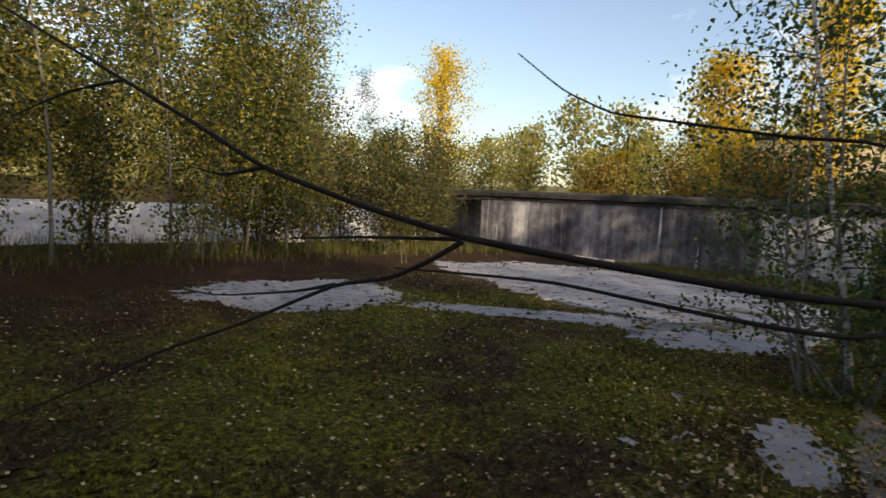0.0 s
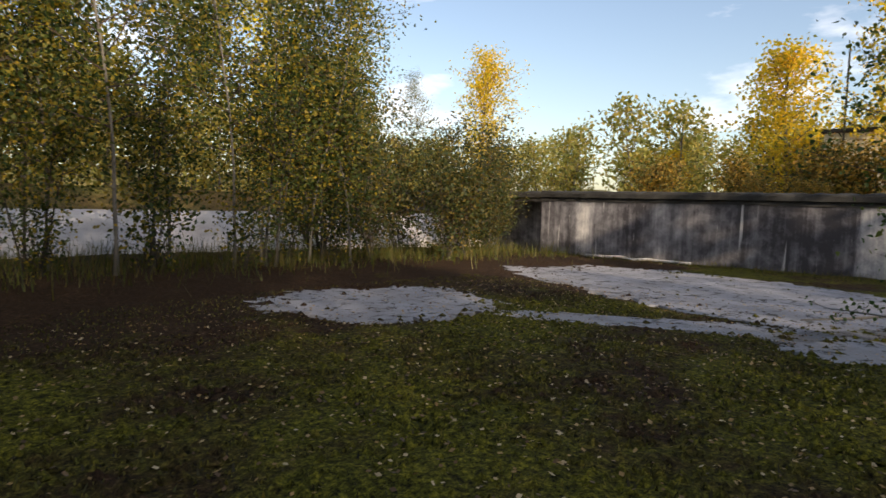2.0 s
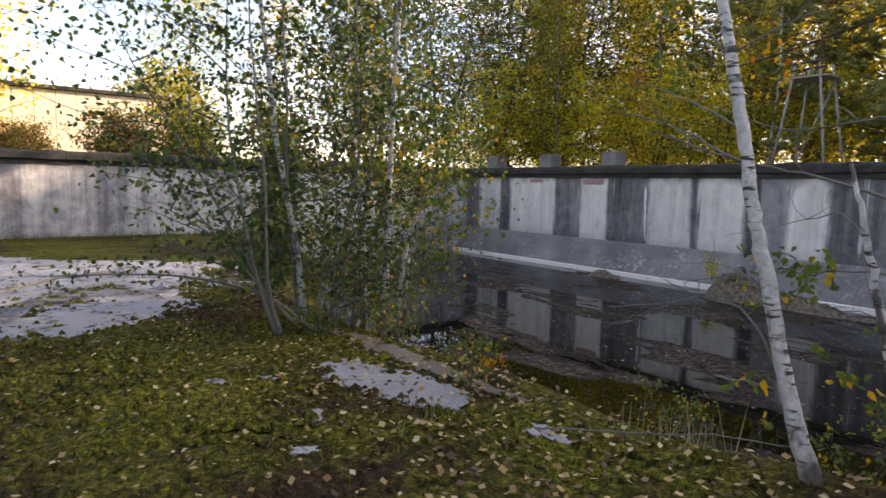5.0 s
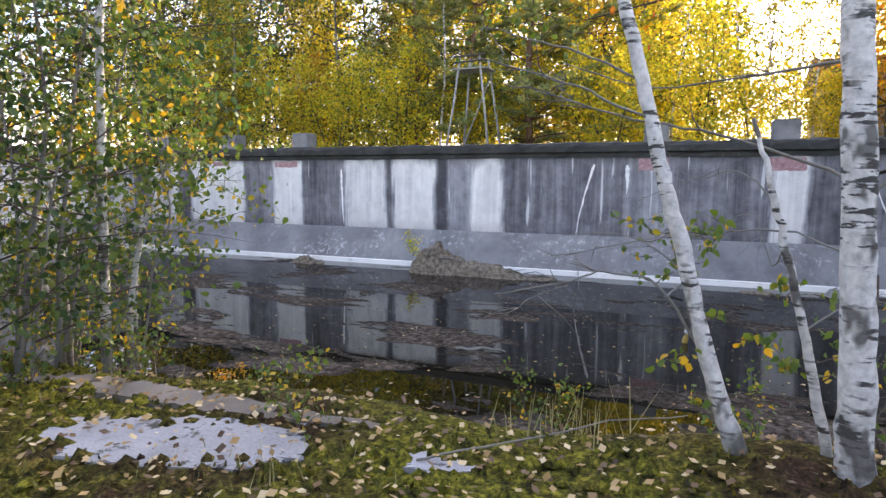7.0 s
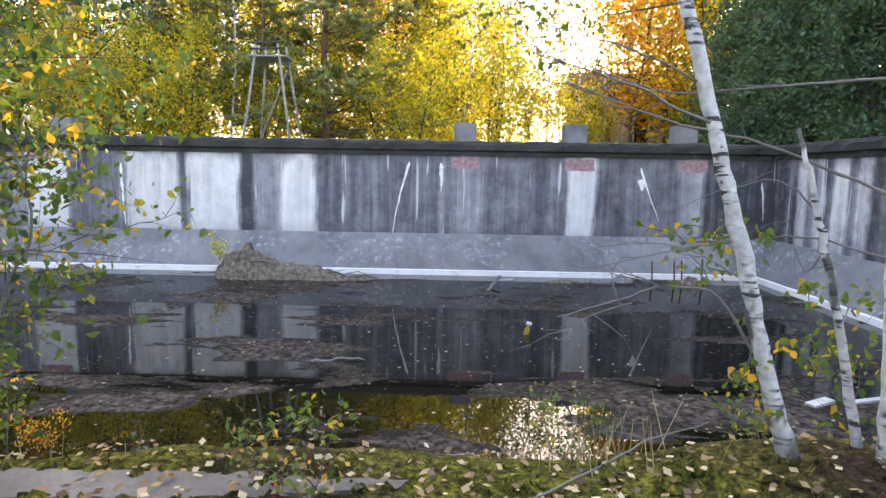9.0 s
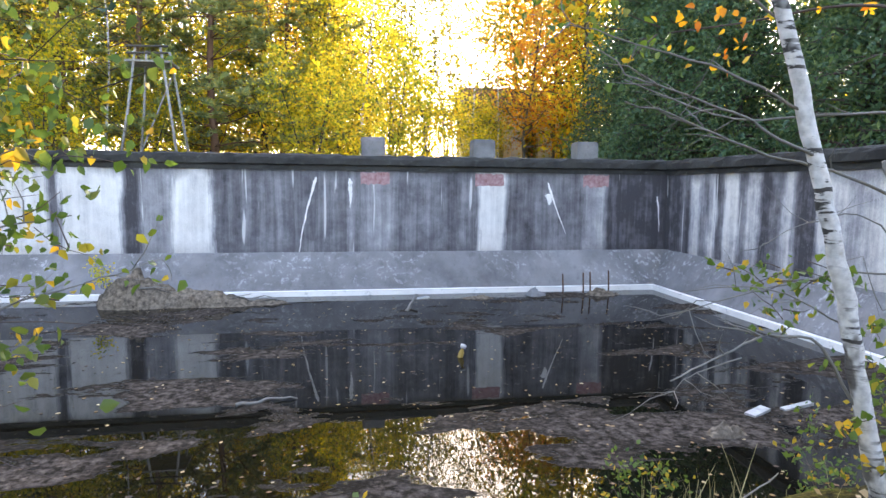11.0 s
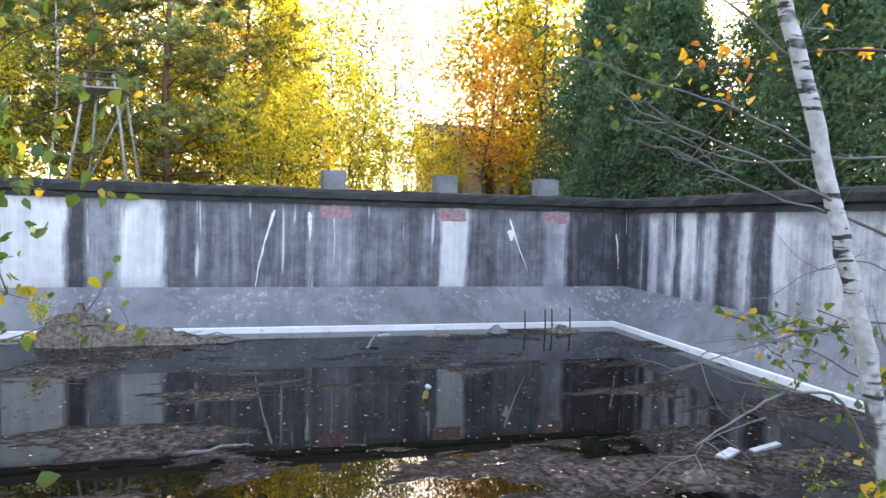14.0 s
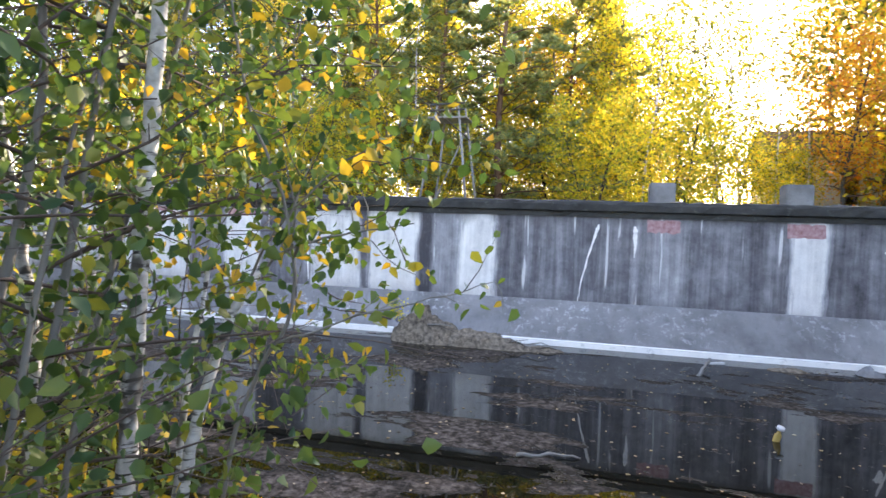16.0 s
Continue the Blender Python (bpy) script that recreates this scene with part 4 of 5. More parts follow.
for x, y, s in ((-22, -10, 0.8), (-20, -4, 0.9), (-25, -1, 1.0), (-21, -7, 0.7)):
    plant_again(yellow_a if s < 0.85 else mixed_a, x, y, zo, rng.uniform(0, 360), s)

g = Geo()
for x, y, h, r in ((-41.3, -20.85, 12.4, 0.08),):
    g.tube([(x, y, zo), (x, y, h)], [r, r * 0.7], 8)
tagged(new("pole", g.mesh("pole", BARK_DARK)), "tall thin dark pole beyond the wall", "pole")
g = Geo()
g.tube([(-45, -32.2, zo), (-45, -32.2, 7.5)], [0.09, 0.07], 8)
tagged(new("pole", g.mesh("pole", BARK_DARK)), "short thin dark pole beyond the wall", "pole")

# ---------------------------------------------------------------- south side trees
south_a = tree("birch_tree", "slim birch with green and yellow leaves at the basin's edge", 31, 9.0, 0.042, BARK_GREY, LEAF_ROW, 0.28, 36, 1.5, 0.5, 0.02, 24, 0.10, 0.24, group="birches in a row", wander=0.06)
place(south_a, 4.4, -26.7, 0, 0)
south_b = tree("alder_tree", "multi-stemmed alder with thinning leaves", 32, 7.5, 0.04, BARK_DARK, LEAF_ROW, 0.33, 40, 1.3, 0.5, 0.0, 16, 0.10, 0.24, stems=4, fan=0.16, group="birches in a row")
place(south_b, 2.7, -28.5, 0, 0)
sh = tree("willow_shrub", "leafy grey-green willow shrub", 33, 4.6, 0.035, BARK_DARK, LEAF_DUSK, 0.15, 44, 1.1, 0.6, 0.0, 13, 0.105, 0.22, stems=6, fan=0.4, category="shrub", group="shrubs by the wall")
place(sh, -9.5, -27.5, -0.2, 0)
for i in range(20):
    x = 8.2 - i * 0.75 + rng.uniform(-0.3, 0.3)
    y = -27.6 - 0.05 * (7 - x) + rng.uniform(-0.9, 0.9)
    plant_again(south_a if i % 3 else south_b, x, y, 0, rng.uniform(0, 360), rng.uniform(0.8, 1.1))
for x, y, s in ((-7.6, -28.4, 1.1), (-11.5, -28.0, 0.95), (-13.4, -28.8, 0.8), (-14.8, -29.6, 0.9), (-6.4, -29.3, 1.3), (-10.5, -30.0, 1.2), (-16.0, -30.5, 1.0)):
    plant_again(sh, x, y, -0.2, rng.uniform(0, 360), s)
for i in range(16):
    x, y = 16 - i * 2.4 + rng.uniform(-1, 1), -43 - rng.uniform(0, 8)
    plant_again((back_b, back_a, far_a, back_b)[i % 4], x, y, zo, rng.uniform(0, 360), rng.uniform(0.85, 1.1))

for x, y, s in ((-16.4, -38.6, 0.8), (-21.6, -38.6, 0.78), (-18.6, -39.2, 0.6), (-14.2, -38.8, 0.78)):
    plant_again(south_a, x, y, zo, rng.uniform(0, 360), s)
plant_again(poplar, -45, -51.4, zo, 40, 0.86)
plant_again(lime, -47, -33.6, zo, 80, 0.42)
for i in range(22):
    x, y = 20 - i * 2.0 + rng.uniform(-0.8, 0.8), -39.5 - rng.uniform(0, 2.0)
    plant_again(far_a, x, y, zo - 0.3, rng.uniform(0, 360), rng.uniform(0.4, 0.65))

low = tree("willow_shrub", "thin leafy shoots under the birch row", 34, 2.6, 0.018, BARK_DARK, LEAF_ROW, 0.15, 24, 0.7, 0.6, 0.0, 9, 0.10, 0.16, stems=5, fan=0.45, category="shrub", group="shoots under the birches", sides=5, twigs=2)
place(low, 6.8, -26.6, 0, 0)
for i in range(9):
    x = 7.6 - i * 1.6 + rng.uniform(-0.3, 0.3)
    plant_again(low, x, -27.2 + rng.uniform(-0.9, 0.6), 0, rng.uniform(0, 360), rng.uniform(0.7, 1.2))

# a low wooded ridge all round, far off
g = Geo()
n = 360
rows = []
for i in range(n):
    a = i / n * 2 * math.pi
    h = 7.0 + 3.0 * noise.noise(Vector((math.cos(a) * 3, math.sin(a) * 3, 0))) + 2.2 * noise.noise(Vector((math.cos(a) * 30, math.sin(a) * 30, 5)))
    rows += [(140 * math.cos(a), 140 * math.sin(a), 0.5), (146 * math.cos(a), 146 * math.sin(a), h * 0.7), (155 * math.cos(a), 155 * math.sin(a), h)]
g.add(rows, [q for i in range(n) for q in ((3 * i, 3 * ((i + 1) % n), 3 * ((i + 1) % n) + 1, 3 * i + 1), (3 * i + 1, 3 * ((i + 1) % n) + 1, 3 * ((i + 1) % n) + 2, 3 * i + 2))])
structure("backdrop", g, RIDGE, "low wooded ridge on the horizon", "ridge")

# ---------------------------------------------------------------- near trees on the bank
clump = tree("birch_clump", "multi-stemmed young birch clump on the mossy bank", 41, 6.0, 0.040, BIRCH, LEAF_CLUMP, 0.09, 90, 1.3, 0.34, 0.01, 12, 0.06, 0.16, stems=11, fan=0.33, group="birches on the bank", hang=0.8, limb_most=0.008, bark2=BARK_GREY, wander=0.06, near=True, clear=(1.75, -0.6, 1.4))
place(clump, -1.42, -14.30, 0, 0)


def smooth_line(pts, steps=5):
    """A rounded line through a few points."""
    p = np.array(pts, float)
    k = len(p)
    if k < 3:
        t = np.linspace(0, 1, steps + 1)[:, None]
        return p[0] * (1 - t) + p[-1] * t
    q = np.vstack([2 * p[0] - p[1], p, 2 * p[-1] - p[-2]])
    out = []
    for i in range(1, k):
        for t in np.arange(steps) / steps:
            out.append(0.5 * (2 * q[i] + (q[i + 1] - q[i - 1]) * t + (2 * q[i - 1] - 5 * q[i] + 4 * q[i + 1] - q[i + 2]) * t * t
                              + (3 * q[i] - q[i - 1] - 3 * q[i + 1] + q[i + 2]) * t ** 3))
    return np.array(out + [p[-1]])


def drawn_birch(label, seed, stems, limbs, sprays, leaves, size=0.05, name="birch_tree"):
    """A birch along given lines. stems: (points, radii). limbs: (points, thick end, thin end, leaves along it).
    sprays: (where, how wide, leaves, twigs)."""
    rng = np.random.default_rng(seed)
    foot = np.array(stems[0][0][0], float)
    root = thing(name, label, "tree", "birches on the bank", at=tuple(foot))
    for pts, radii in stems:
        line = smooth_line(pts, 8) - foot
        line[1:-1] += rng.normal(size=(len(line) - 2, 3)) * 0.0035
        r = np.interp(np.linspace(0, 1, len(line)), np.linspace(0, 1, len(radii)), radii) * rng.uniform(0.95, 1.06, len(line))
        g = Geo()
        g.tube(line, r, 12)
        part("trunk", g.mesh("trunk", BIRCH, True), root)
    spots = []
    for pts, r0, r1, n in limbs:
        line = smooth_line(pts, 5) - foot
        line[1:] += np.cumsum(rng.normal(size=(len(line) - 1, 3)) * 0.005, 0)
        g = Geo()
        g.tube(line, np.linspace(r0, r1, len(line)) * 0.72, 6)
        for _ in range(5):
            j = rng.integers(len(line) // 3, len(line))
            tw = bent(line[j], rng.normal(size=3) * (1, 0.6, 0.5) + (line[-1] - line[0]), rng.uniform(0.1, 0.3), 3, rng, 0.2, 0.0)
            g.tube(tw, r1 * np.array([1.0, 0.8, 0.5, 0.25]), 4)
            if n:
                spots.append((tw[2], 0.05, n // 6 + 1))
        part("limb", g.mesh("limb", BARK_GREY, True), root)
        if n:
            spots += [(p, 0.05, max(1, n // len(line))) for p in line[len(line) // 2:]]
    twigs = Geo()
    for where, wide, n, k in sprays:
        c = np.array(where, float) - foot
        for _ in range(k):
            p = c + rng.normal(size=3) * wide * 0.5
            tw = bent(p, rng.normal(size=3) * (1, 1, 0.4), wide * 1.2, 3, rng, 0.25, 0.0)
            twigs.tube(tw, [0.003, 0.0025, 0.002, 0.001], 4)
            spots += [(q, wide * 0.22, max(1, n // (k * 3))) for q in tw[1:]]
    if sprays:
        tagged(part("branchwork", twigs.mesh("branchwork", TWIG, True), root), kind="stuff")
    pts = np.concatenate([c + rng.normal(size=(n, 3)) * (w, w, w * 0.7) for c, w, n in spots])
    tagged(part("crown", near_leaves("crown", pts, size, rng, leaves, 1.0), root), kind="stuff")
    return root


# long low limbs of the clump, out over the bare concrete
rng = np.random.default_rng(47)
spots = []
for line, r0, r1, n in (([(-1.42, -14.32, 0.02), (-1.75, -14.7, 0.34), (-2.2, -15.3, 0.5), (-2.7, -16.0, 0.5), (-3.0, -16.4, 0.47)], 0.017, 0.004, 7),
                        ([(-1.5, -14.45, 0.05), (-1.8, -14.85, 0.6), (-2.05, -15.15, 1.05), (-2.3, -15.5, 1.5), (-2.4, -15.65, 1.75)], 0.013, 0.004, 12),
                        ([(-1.75, -14.7, 0.34), (-2.1, -15.0, 0.62), (-2.5, -15.4, 0.85)], 0.007, 0.003, 8)):
    line = smooth_line(np.array(line) - (-1.42, -14.30, 0.0), 6)
    g = Geo()
    g.tube(line, np.linspace(r0, r1, len(line)), 7)
    for p in line[len(line) // 3:]:
        tw = bent(p, rng.normal(size=3) * (1, 1, 0.5) + (0, 0, 0.15), rng.uniform(0.12, 0.35), 3, rng, 0.25, -0.05)
        g.tube(tw, [0.0035, 0.003, 0.002, 0.001], 4)
        spots += [q + rng.normal(size=3) * 0.05 for q in tw[1:] for _ in range(n // 3)]
    part("limb", g.mesh("limb", BARK_GREY, True), clump)
tagged(part("low_leaves", near_leaves("low_leaves", np.array(spots), 0.055, rng, LEAF_CLUMP, 0.9), clump), kind="stuff")


# the pale birch and its saplings at the waterside, beside the camera's last steps
drawn_birch("white birch among leafy saplings at the water's edge", 42,
            [([(-1.43, -13.53, -0.3), (-1.40, -13.53, 0.26), (-1.37, -13.53, 0.85), (-1.33, -13.53, 1.48), (-1.29, -13.53, 2.08), (-1.2, -13.5, 3.4), (-1.15, -13.45, 4.8)], [0.042, 0.037, 0.034, 0.031, 0.028, 0.018, 0.006]),
             ([(-1.22, -13.5, -0.3), (-1.17, -13.5, 0.3), (-1.1, -13.5, 0.63), (-0.99, -13.5, 0.96), (-0.9, -13.48, 1.13)], [0.026, 0.023, 0.02, 0.017, 0.013]),
             ([(-1.38, -13.32, -0.4), (-1.33, -13.3, 0.5), (-1.27, -13.25, 1.1)], [0.016, 0.014, 0.009]),
             ([(-1.86, -13.5, -0.3), (-1.84, -13.53, 0.82), (-1.96, -13.53, 1.4), (-2.2, -13.5, 2.4), (-2.3, -13.5, 3.6)], [0.026, 0.022, 0.018, 0.012, 0.004])],
            [([(-0.9, -13.48, 1.13), (-0.72, -13.5, 1.21), (-0.57, -13.5, 1.25), (-0.3, -13.5, 1.3)], 0.009, 0.003, 26),
             ([(-1.1, -13.5, -0.2), (-1.0, -13.48, 0.32), (-0.87, -13.5, 0.74), (-0.73, -13.5, 0.98), (-0.72, -13.5, 1.29), (-0.9, -13.5, 1.67), (-0.96, -13.5, 2.06)], 0.013, 0.006, 60),
             ([(-0.99, -13.5, 0.96), (-0.85, -13.5, 1.25), (-0.62, -13.5, 1.5), (-0.4, -13.5, 1.62)], 0.008, 0.003, 40),
             ([(-0.8, -13.5, 0.88), (-0.58, -13.4, 0.96), (-0.36, -13.3, 1.04), (-0.09, -13.2, 1.12)], 0.007, 0.0025, 14),
             ([(-1.33, -13.53, 1.48), (-1.6, -13.6, 1.62), (-1.9, -13.7, 1.6)], 0.008, 0.003, 26),
             ([(-1.3, -13.53, 1.95), (-1.6, -13.6, 2.08), (-1.8, -13.6, 2.1)], 0.008, 0.003, 26)],
            [((-1.0, -13.3, 1.75), 0.34, 260, 16), ((-0.75, -13.3, 1.55), 0.28, 190, 12), ((-1.2, -13.2, 1.35), 0.3, 190, 12), ((-1.5, -13.5, 1.7), 0.34, 200, 14), ((-0.9, -13.4, 0.75), 0.26, 150, 10),
             ((-1.7, -13.5, 0.85), 0.32, 170, 12), ((-1.2, -13.4, 0.35), 0.32, 170, 12), ((-1.9, -13.4, 1.5), 0.34, 150, 10), ((-0.7, -13.4, 2.1), 0.34, 210, 14), ((-1.3, -13.5, 2.4), 0.45, 260, 16), ((-0.75, -13.35, 1.15), 0.24, 110, 8),
             ((-1.7, -13.5, 2.2), 0.42, 180, 12), ((-1.2, -13.5, 3.2), 0.5, 240, 14), ((-2.2, -13.4, 3.0), 0.45, 180, 12), ((-1.8, -13.3, 0.2), 0.3, 120, 10)], LEAF_FRESH, 0.05)
clump_b = tree("birch_clump", "bright green birch clump at the water's edge", 46, 5.2, 0.04, BIRCH, LEAF_FRESH, 0.12, 50, 1.0, 0.32, 0.03, 9, 0.055, 0.16, stems=5, fan=0.24, group="birches on the bank", hang=0.8, limb_most=0.008, wander=0.03, near=True)
place(clump_b, -2.9, -12.9, -0.7, 0)

# three birches close together: one leaning, one broken sapling, one thick
b1 = drawn_birch("leaning white birch with black scars and bare lower limbs", 43,
                 [([(2.90, -13.86, -0.2), (2.86, -13.88, 0.05), (2.72, -13.885, 0.45), (2.575, -13.88, 1.0), (2.47, -13.865, 1.37), (2.31, -13.81, 2.0), (2.02, -13.70, 3.0), (1.7, -13.5, 4.2)], [0.066, 0.048, 0.038, 0.034, 0.031, 0.029, 0.022, 0.012])],
                 [([(2.68, -13.88, 0.55), (2.5, -13.9, 0.82), (2.28, -13.92, 0.87), (2.07, -13.94, 0.80), (1.79, -14.04, 0.74)], 0.010, 0.004, 0),
                  ([(2.1, -13.94, 0.81), (1.98, -13.9, 0.74), (1.88, -13.9, 0.66)], 0.005, 0.002, 0),
                  ([(2.43, -13.86, 1.55), (2.2, -13.84, 1.66), (1.98, -13.8, 1.74), (1.7, -13.74, 1.82)], 0.010, 0.004, 0),
                  ([(2.38, -13.84, 1.72), (2.1, -13.75, 1.88), (1.8, -13.6, 2.02), (1.55, -13.5, 2.1)], 0.009, 0.003, 22),
                  ([(2.3, -13.8, 2.05), (2.0, -13.7, 2.3), (1.7, -13.6, 2.4)], 0.009, 0.003, 20),
                  ([(2.28, -13.8, 2.1), (2.5, -13.6, 2.25), (2.8, -13.5, 2.3)], 0.008, 0.003, 0),
                  ([(2.6, -13.88, 0.9), (2.35, -13.75, 1.02), (2.05, -13.65, 1.0)], 0.006, 0.002, 0)],
                 [((2.45, -13.6, 1.04), 0.13, 60, 7), ((2.7, -13.6, 0.98), 0.14, 60, 7), ((2.5, -13.62, 0.88), 0.11, 36, 5), ((1.9, -13.45, 2.12), 0.16, 34, 5), ((1.65, -13.4, 2.2), 0.16, 34, 5), ((2.58, -13.95, 0.55), 0.07, 22, 3), ((2.65, -14.0, 0.33), 0.04, 6, 2),
                  ((2.85, -13.7, 0.6), 0.1, 26, 4), ((3.05, -13.7, 0.5), 0.1, 26, 4)], LEAF_FRESH, 0.045)
b2 = drawn_birch("thin broken birch sapling with a bare top", 44,
                 [([(3.25, -13.8, -0.2), (3.15, -13.8, 0.3), (3.03, -13.79, 0.8), (2.92, -13.77, 1.25), (2.83, -13.75, 1.55)], [0.026, 0.022, 0.018, 0.014, 0.008])],
                 [([(2.93, -13.77, 1.2), (2.8, -13.72, 1.30), (2.62, -13.64, 1.26), (2.35, -13.66, 1.15)], 0.006, 0.002, 0),
                  ([(2.97, -13.78, 1.05), (2.96, -13.7, 0.9), (2.9, -13.65, 1.12)], 0.006, 0.002, 0),
                  ([(3.06, -13.79, 0.65), (3.35, -13.5, 0.75), (3.6, -13.4, 0.7)], 0.006, 0.002, 14)],
                 [((3.3, -13.6, 0.45), 0.12, 34, 5), ((3.05, -13.55, 0.75), 0.1, 24, 4)], LEAF_FRESH, 0.045)
b3 = drawn_birch("thick white birch trunk with black scars and a long dead limb", 45,
                 [([(3.26, -13.93, -0.2), (3.25, -13.95, 0.1), (3.23, -13.94, 0.6), (3.19, -13.92, 1.3), (3.14, -13.87, 2.2), (3.05, -13.77, 4.0), (2.95, -13.67, 6.5), (2.9, -13.57, 8.0)], [0.092, 0.072, 0.063, 0.060, 0.056, 0.048, 0.03, 0.01])],
                 [([(3.19, -13.92, 1.25), (3.13, -13.7, 1.32), (2.72, -13.7, 1.45), (2.36, -13.7, 1.55), (2.05, -13.7, 1.66), (1.72, -13.7, 1.74)], 0.013, 0.004, 0),
                  ([(2.05, -13.7, 1.66), (1.98, -13.7, 1.74), (2.0, -13.7, 1.8)], 0.005, 0.002, 0),
                  ([(3.2, -13.93, 1.0), (2.97, -13.62, 1.07), (2.57, -13.6, 1.05), (1.97, -13.6, 0.96)], 0.008, 0.003, 0),
                  ([(3.17, -13.9, 1.75), (2.9, -13.5, 1.78), (2.4, -13.4, 1.74), (1.9, -13.3, 1.9)], 0.011, 0.004, 0),
                  ([(3.2, -13.92, 1.2), (3.5, -13.8, 1.5), (3.7, -13.9, 1.9)], 0.010, 0.003, 10),
                  ([(3.1, -13.82, 3.0), (2.8, -13.4, 3.3), (2.3, -13.2, 3.4)], 0.012, 0.003, 40),
                  ([(3.05, -13.77, 3.8), (3.6, -13.6, 4.2), (4.1, -13.7, 4.4)], 0.012, 0.003, 60),
                  ([(3.0, -13.72, 5.0), (2.6, -13.6, 5.4), (2.2, -13.7, 5.6)], 0.010, 0.003, 60)],
                 [((4.1, -14.0, 4.3), 0.4, 120, 8), ((2.3, -13.5, 5.5), 0.5, 120, 8), ((3.2, -13.3, 6.5), 0.6, 160, 10)], LEAF_FRESH, 0.05)
b3_foot = (3.26, -13.93, -0.2)
gold_twigs = [((2.24, -13.4, 2.17), 0.05), ((2.38, -13.4, 2.08), 0.05), ((2.30, -13.4, 1.98), 0.04), ((2.8, -13.4, 2.32), 0.05), ((3.04, -13.4, 2.24), 0.03), ((2.45, -13.4, 2.2), 0.05), ((2.12, -13.4, 2.16), 0.04)]
rng = np.random.default_rng(48)
pts = np.concatenate([np.array(c) - b3_foot + rng.normal(size=(6, 3)) * w for c, w in gold_twigs])
tagged(part("yellow_leaves", near_leaves("yellow_leaves", pts, 0.045, rng, LEAF_ORANGE, 1.0), b3, "orange-yellow leaves on a low limb"), kind="stuff")
g = Geo()
g.tube(smooth_line([(3.14, -13.87, 2.1), (2.9, -13.45, 2.25), (2.4, -13.4, 2.16), (2.05, -13.4, 2.1)]) - np.array(b3_foot), np.linspace(0.009, 0.003, 16), 6)
part("limb", g.mesh("limb", TWIG, True), b3)


# the long dead limb of the thick birch
def limb_of(owner, at, name, lines, label):
    g = Geo()
    for pts, r0, r1 in lines:
        pts = np.array(pts, float) - np.array(at)
        k = len(pts)
        t = np.linspace(0, k - 1, (k - 1) * 4 + 1)
        fine = np.stack([np.interp(t, np.arange(k), pts[:, i]) for i in range(3)], 1)
        for i in range(1, len(fine) - 1):
            fine[i] = (fine[i - 1] + 2 * fine[i] + fine[i + 1]) / 4
        g.tube(fine, np.linspace(r0, r1, len(fine)) * 0.88, 8)
    return part(name, g.mesh(name, BARK_DEAD_SHADED, True), owner, label)


limb_of(b3, b3_foot, "dead_limb", [
    ([(3.2, -13.92, 1.30), (3.7, -13.93, 1.47), (4.2, -14.0, 1.56), (4.399, -14.095, 1.59), (4.524, -14.193, 1.601), (4.633, -14.357, 1.624), (4.759, -14.505, 1.652), (4.807, -14.624, 1.683), (4.859, -14.75, 1.725),
      (4.892, -14.856, 1.782), (4.923, -14.976, 1.839), (4.961, -15.113, 1.905), (4.983, -15.237, 1.961)], 0.0075, 0.002)], "dark bare dead limb")
limb_of(b3, b3_foot, "dead_twig", [([(4.2, -14.0, 1.56), (4.473, -14.124, 1.551), (4.557, -14.256, 1.569), (4.605, -14.46, 1.593), (4.641, -14.58, 1.593), (4.677, -14.676, 1.593)], 0.0045, 0.0015)], "dark bare twig")
limb_of(b3, b3_foot, "dead_twig", [([(4.759, -14.505, 1.647), (4.761, -14.556, 1.617), (4.773, -14.604, 1.593), (4.809, -14.664, 1.581), (4.869, -14.772, 1.521), (4.953, -14.832, 1.485), (5.001, -14.88, 1.449), (5.073, -14.94, 1.407)], 0.004, 0.0014)], "dark bare twig")
limb_of(b3, b3_foot, "dead_twig", [([(4.761, -14.508, 1.65), (4.761, -14.664, 1.641), (4.773, -14.796, 1.629)], 0.003, 0.0012)], "dark bare twig")
limb_of(b3, b3_foot, "dead_twig", [([(4.859, -14.75, 1.725), (4.869, -14.82, 1.713), (4.869, -14.904, 1.725)], 0.0035, 0.001)], "dark bare twig")
limb_of(b3, b3_foot, "dead_twig", [([(4.923, -14.976, 1.839), (4.965, -15.048, 1.821), (5.001, -15.144, 1.785)], 0.003, 0.001)], "dark bare twig")
limb_of(b3, b3_foot, "dead_twig", [([(4.809, -14.664, 1.581), (4.737, -14.82, 1.545), (4.737, -15.036, 1.509), (4.773, -15.18, 1.521)], 0.003, 0.001)], "dark bare twig")
limb_of(b3, b3_foot, "dead_twig", [([(3.17, -13.91, 1.55), (3.9, -13.98, 1.72), (4.281, -14.112, 1.809), (4.341, -14.22, 1.809), (4.389, -14.388, 1.833), (4.413, -14.472, 1.845), (4.437, -14.544, 1.881), (4.461, -14.616, 1.941)], 0.0045, 0.0012)], "dark bare twig")

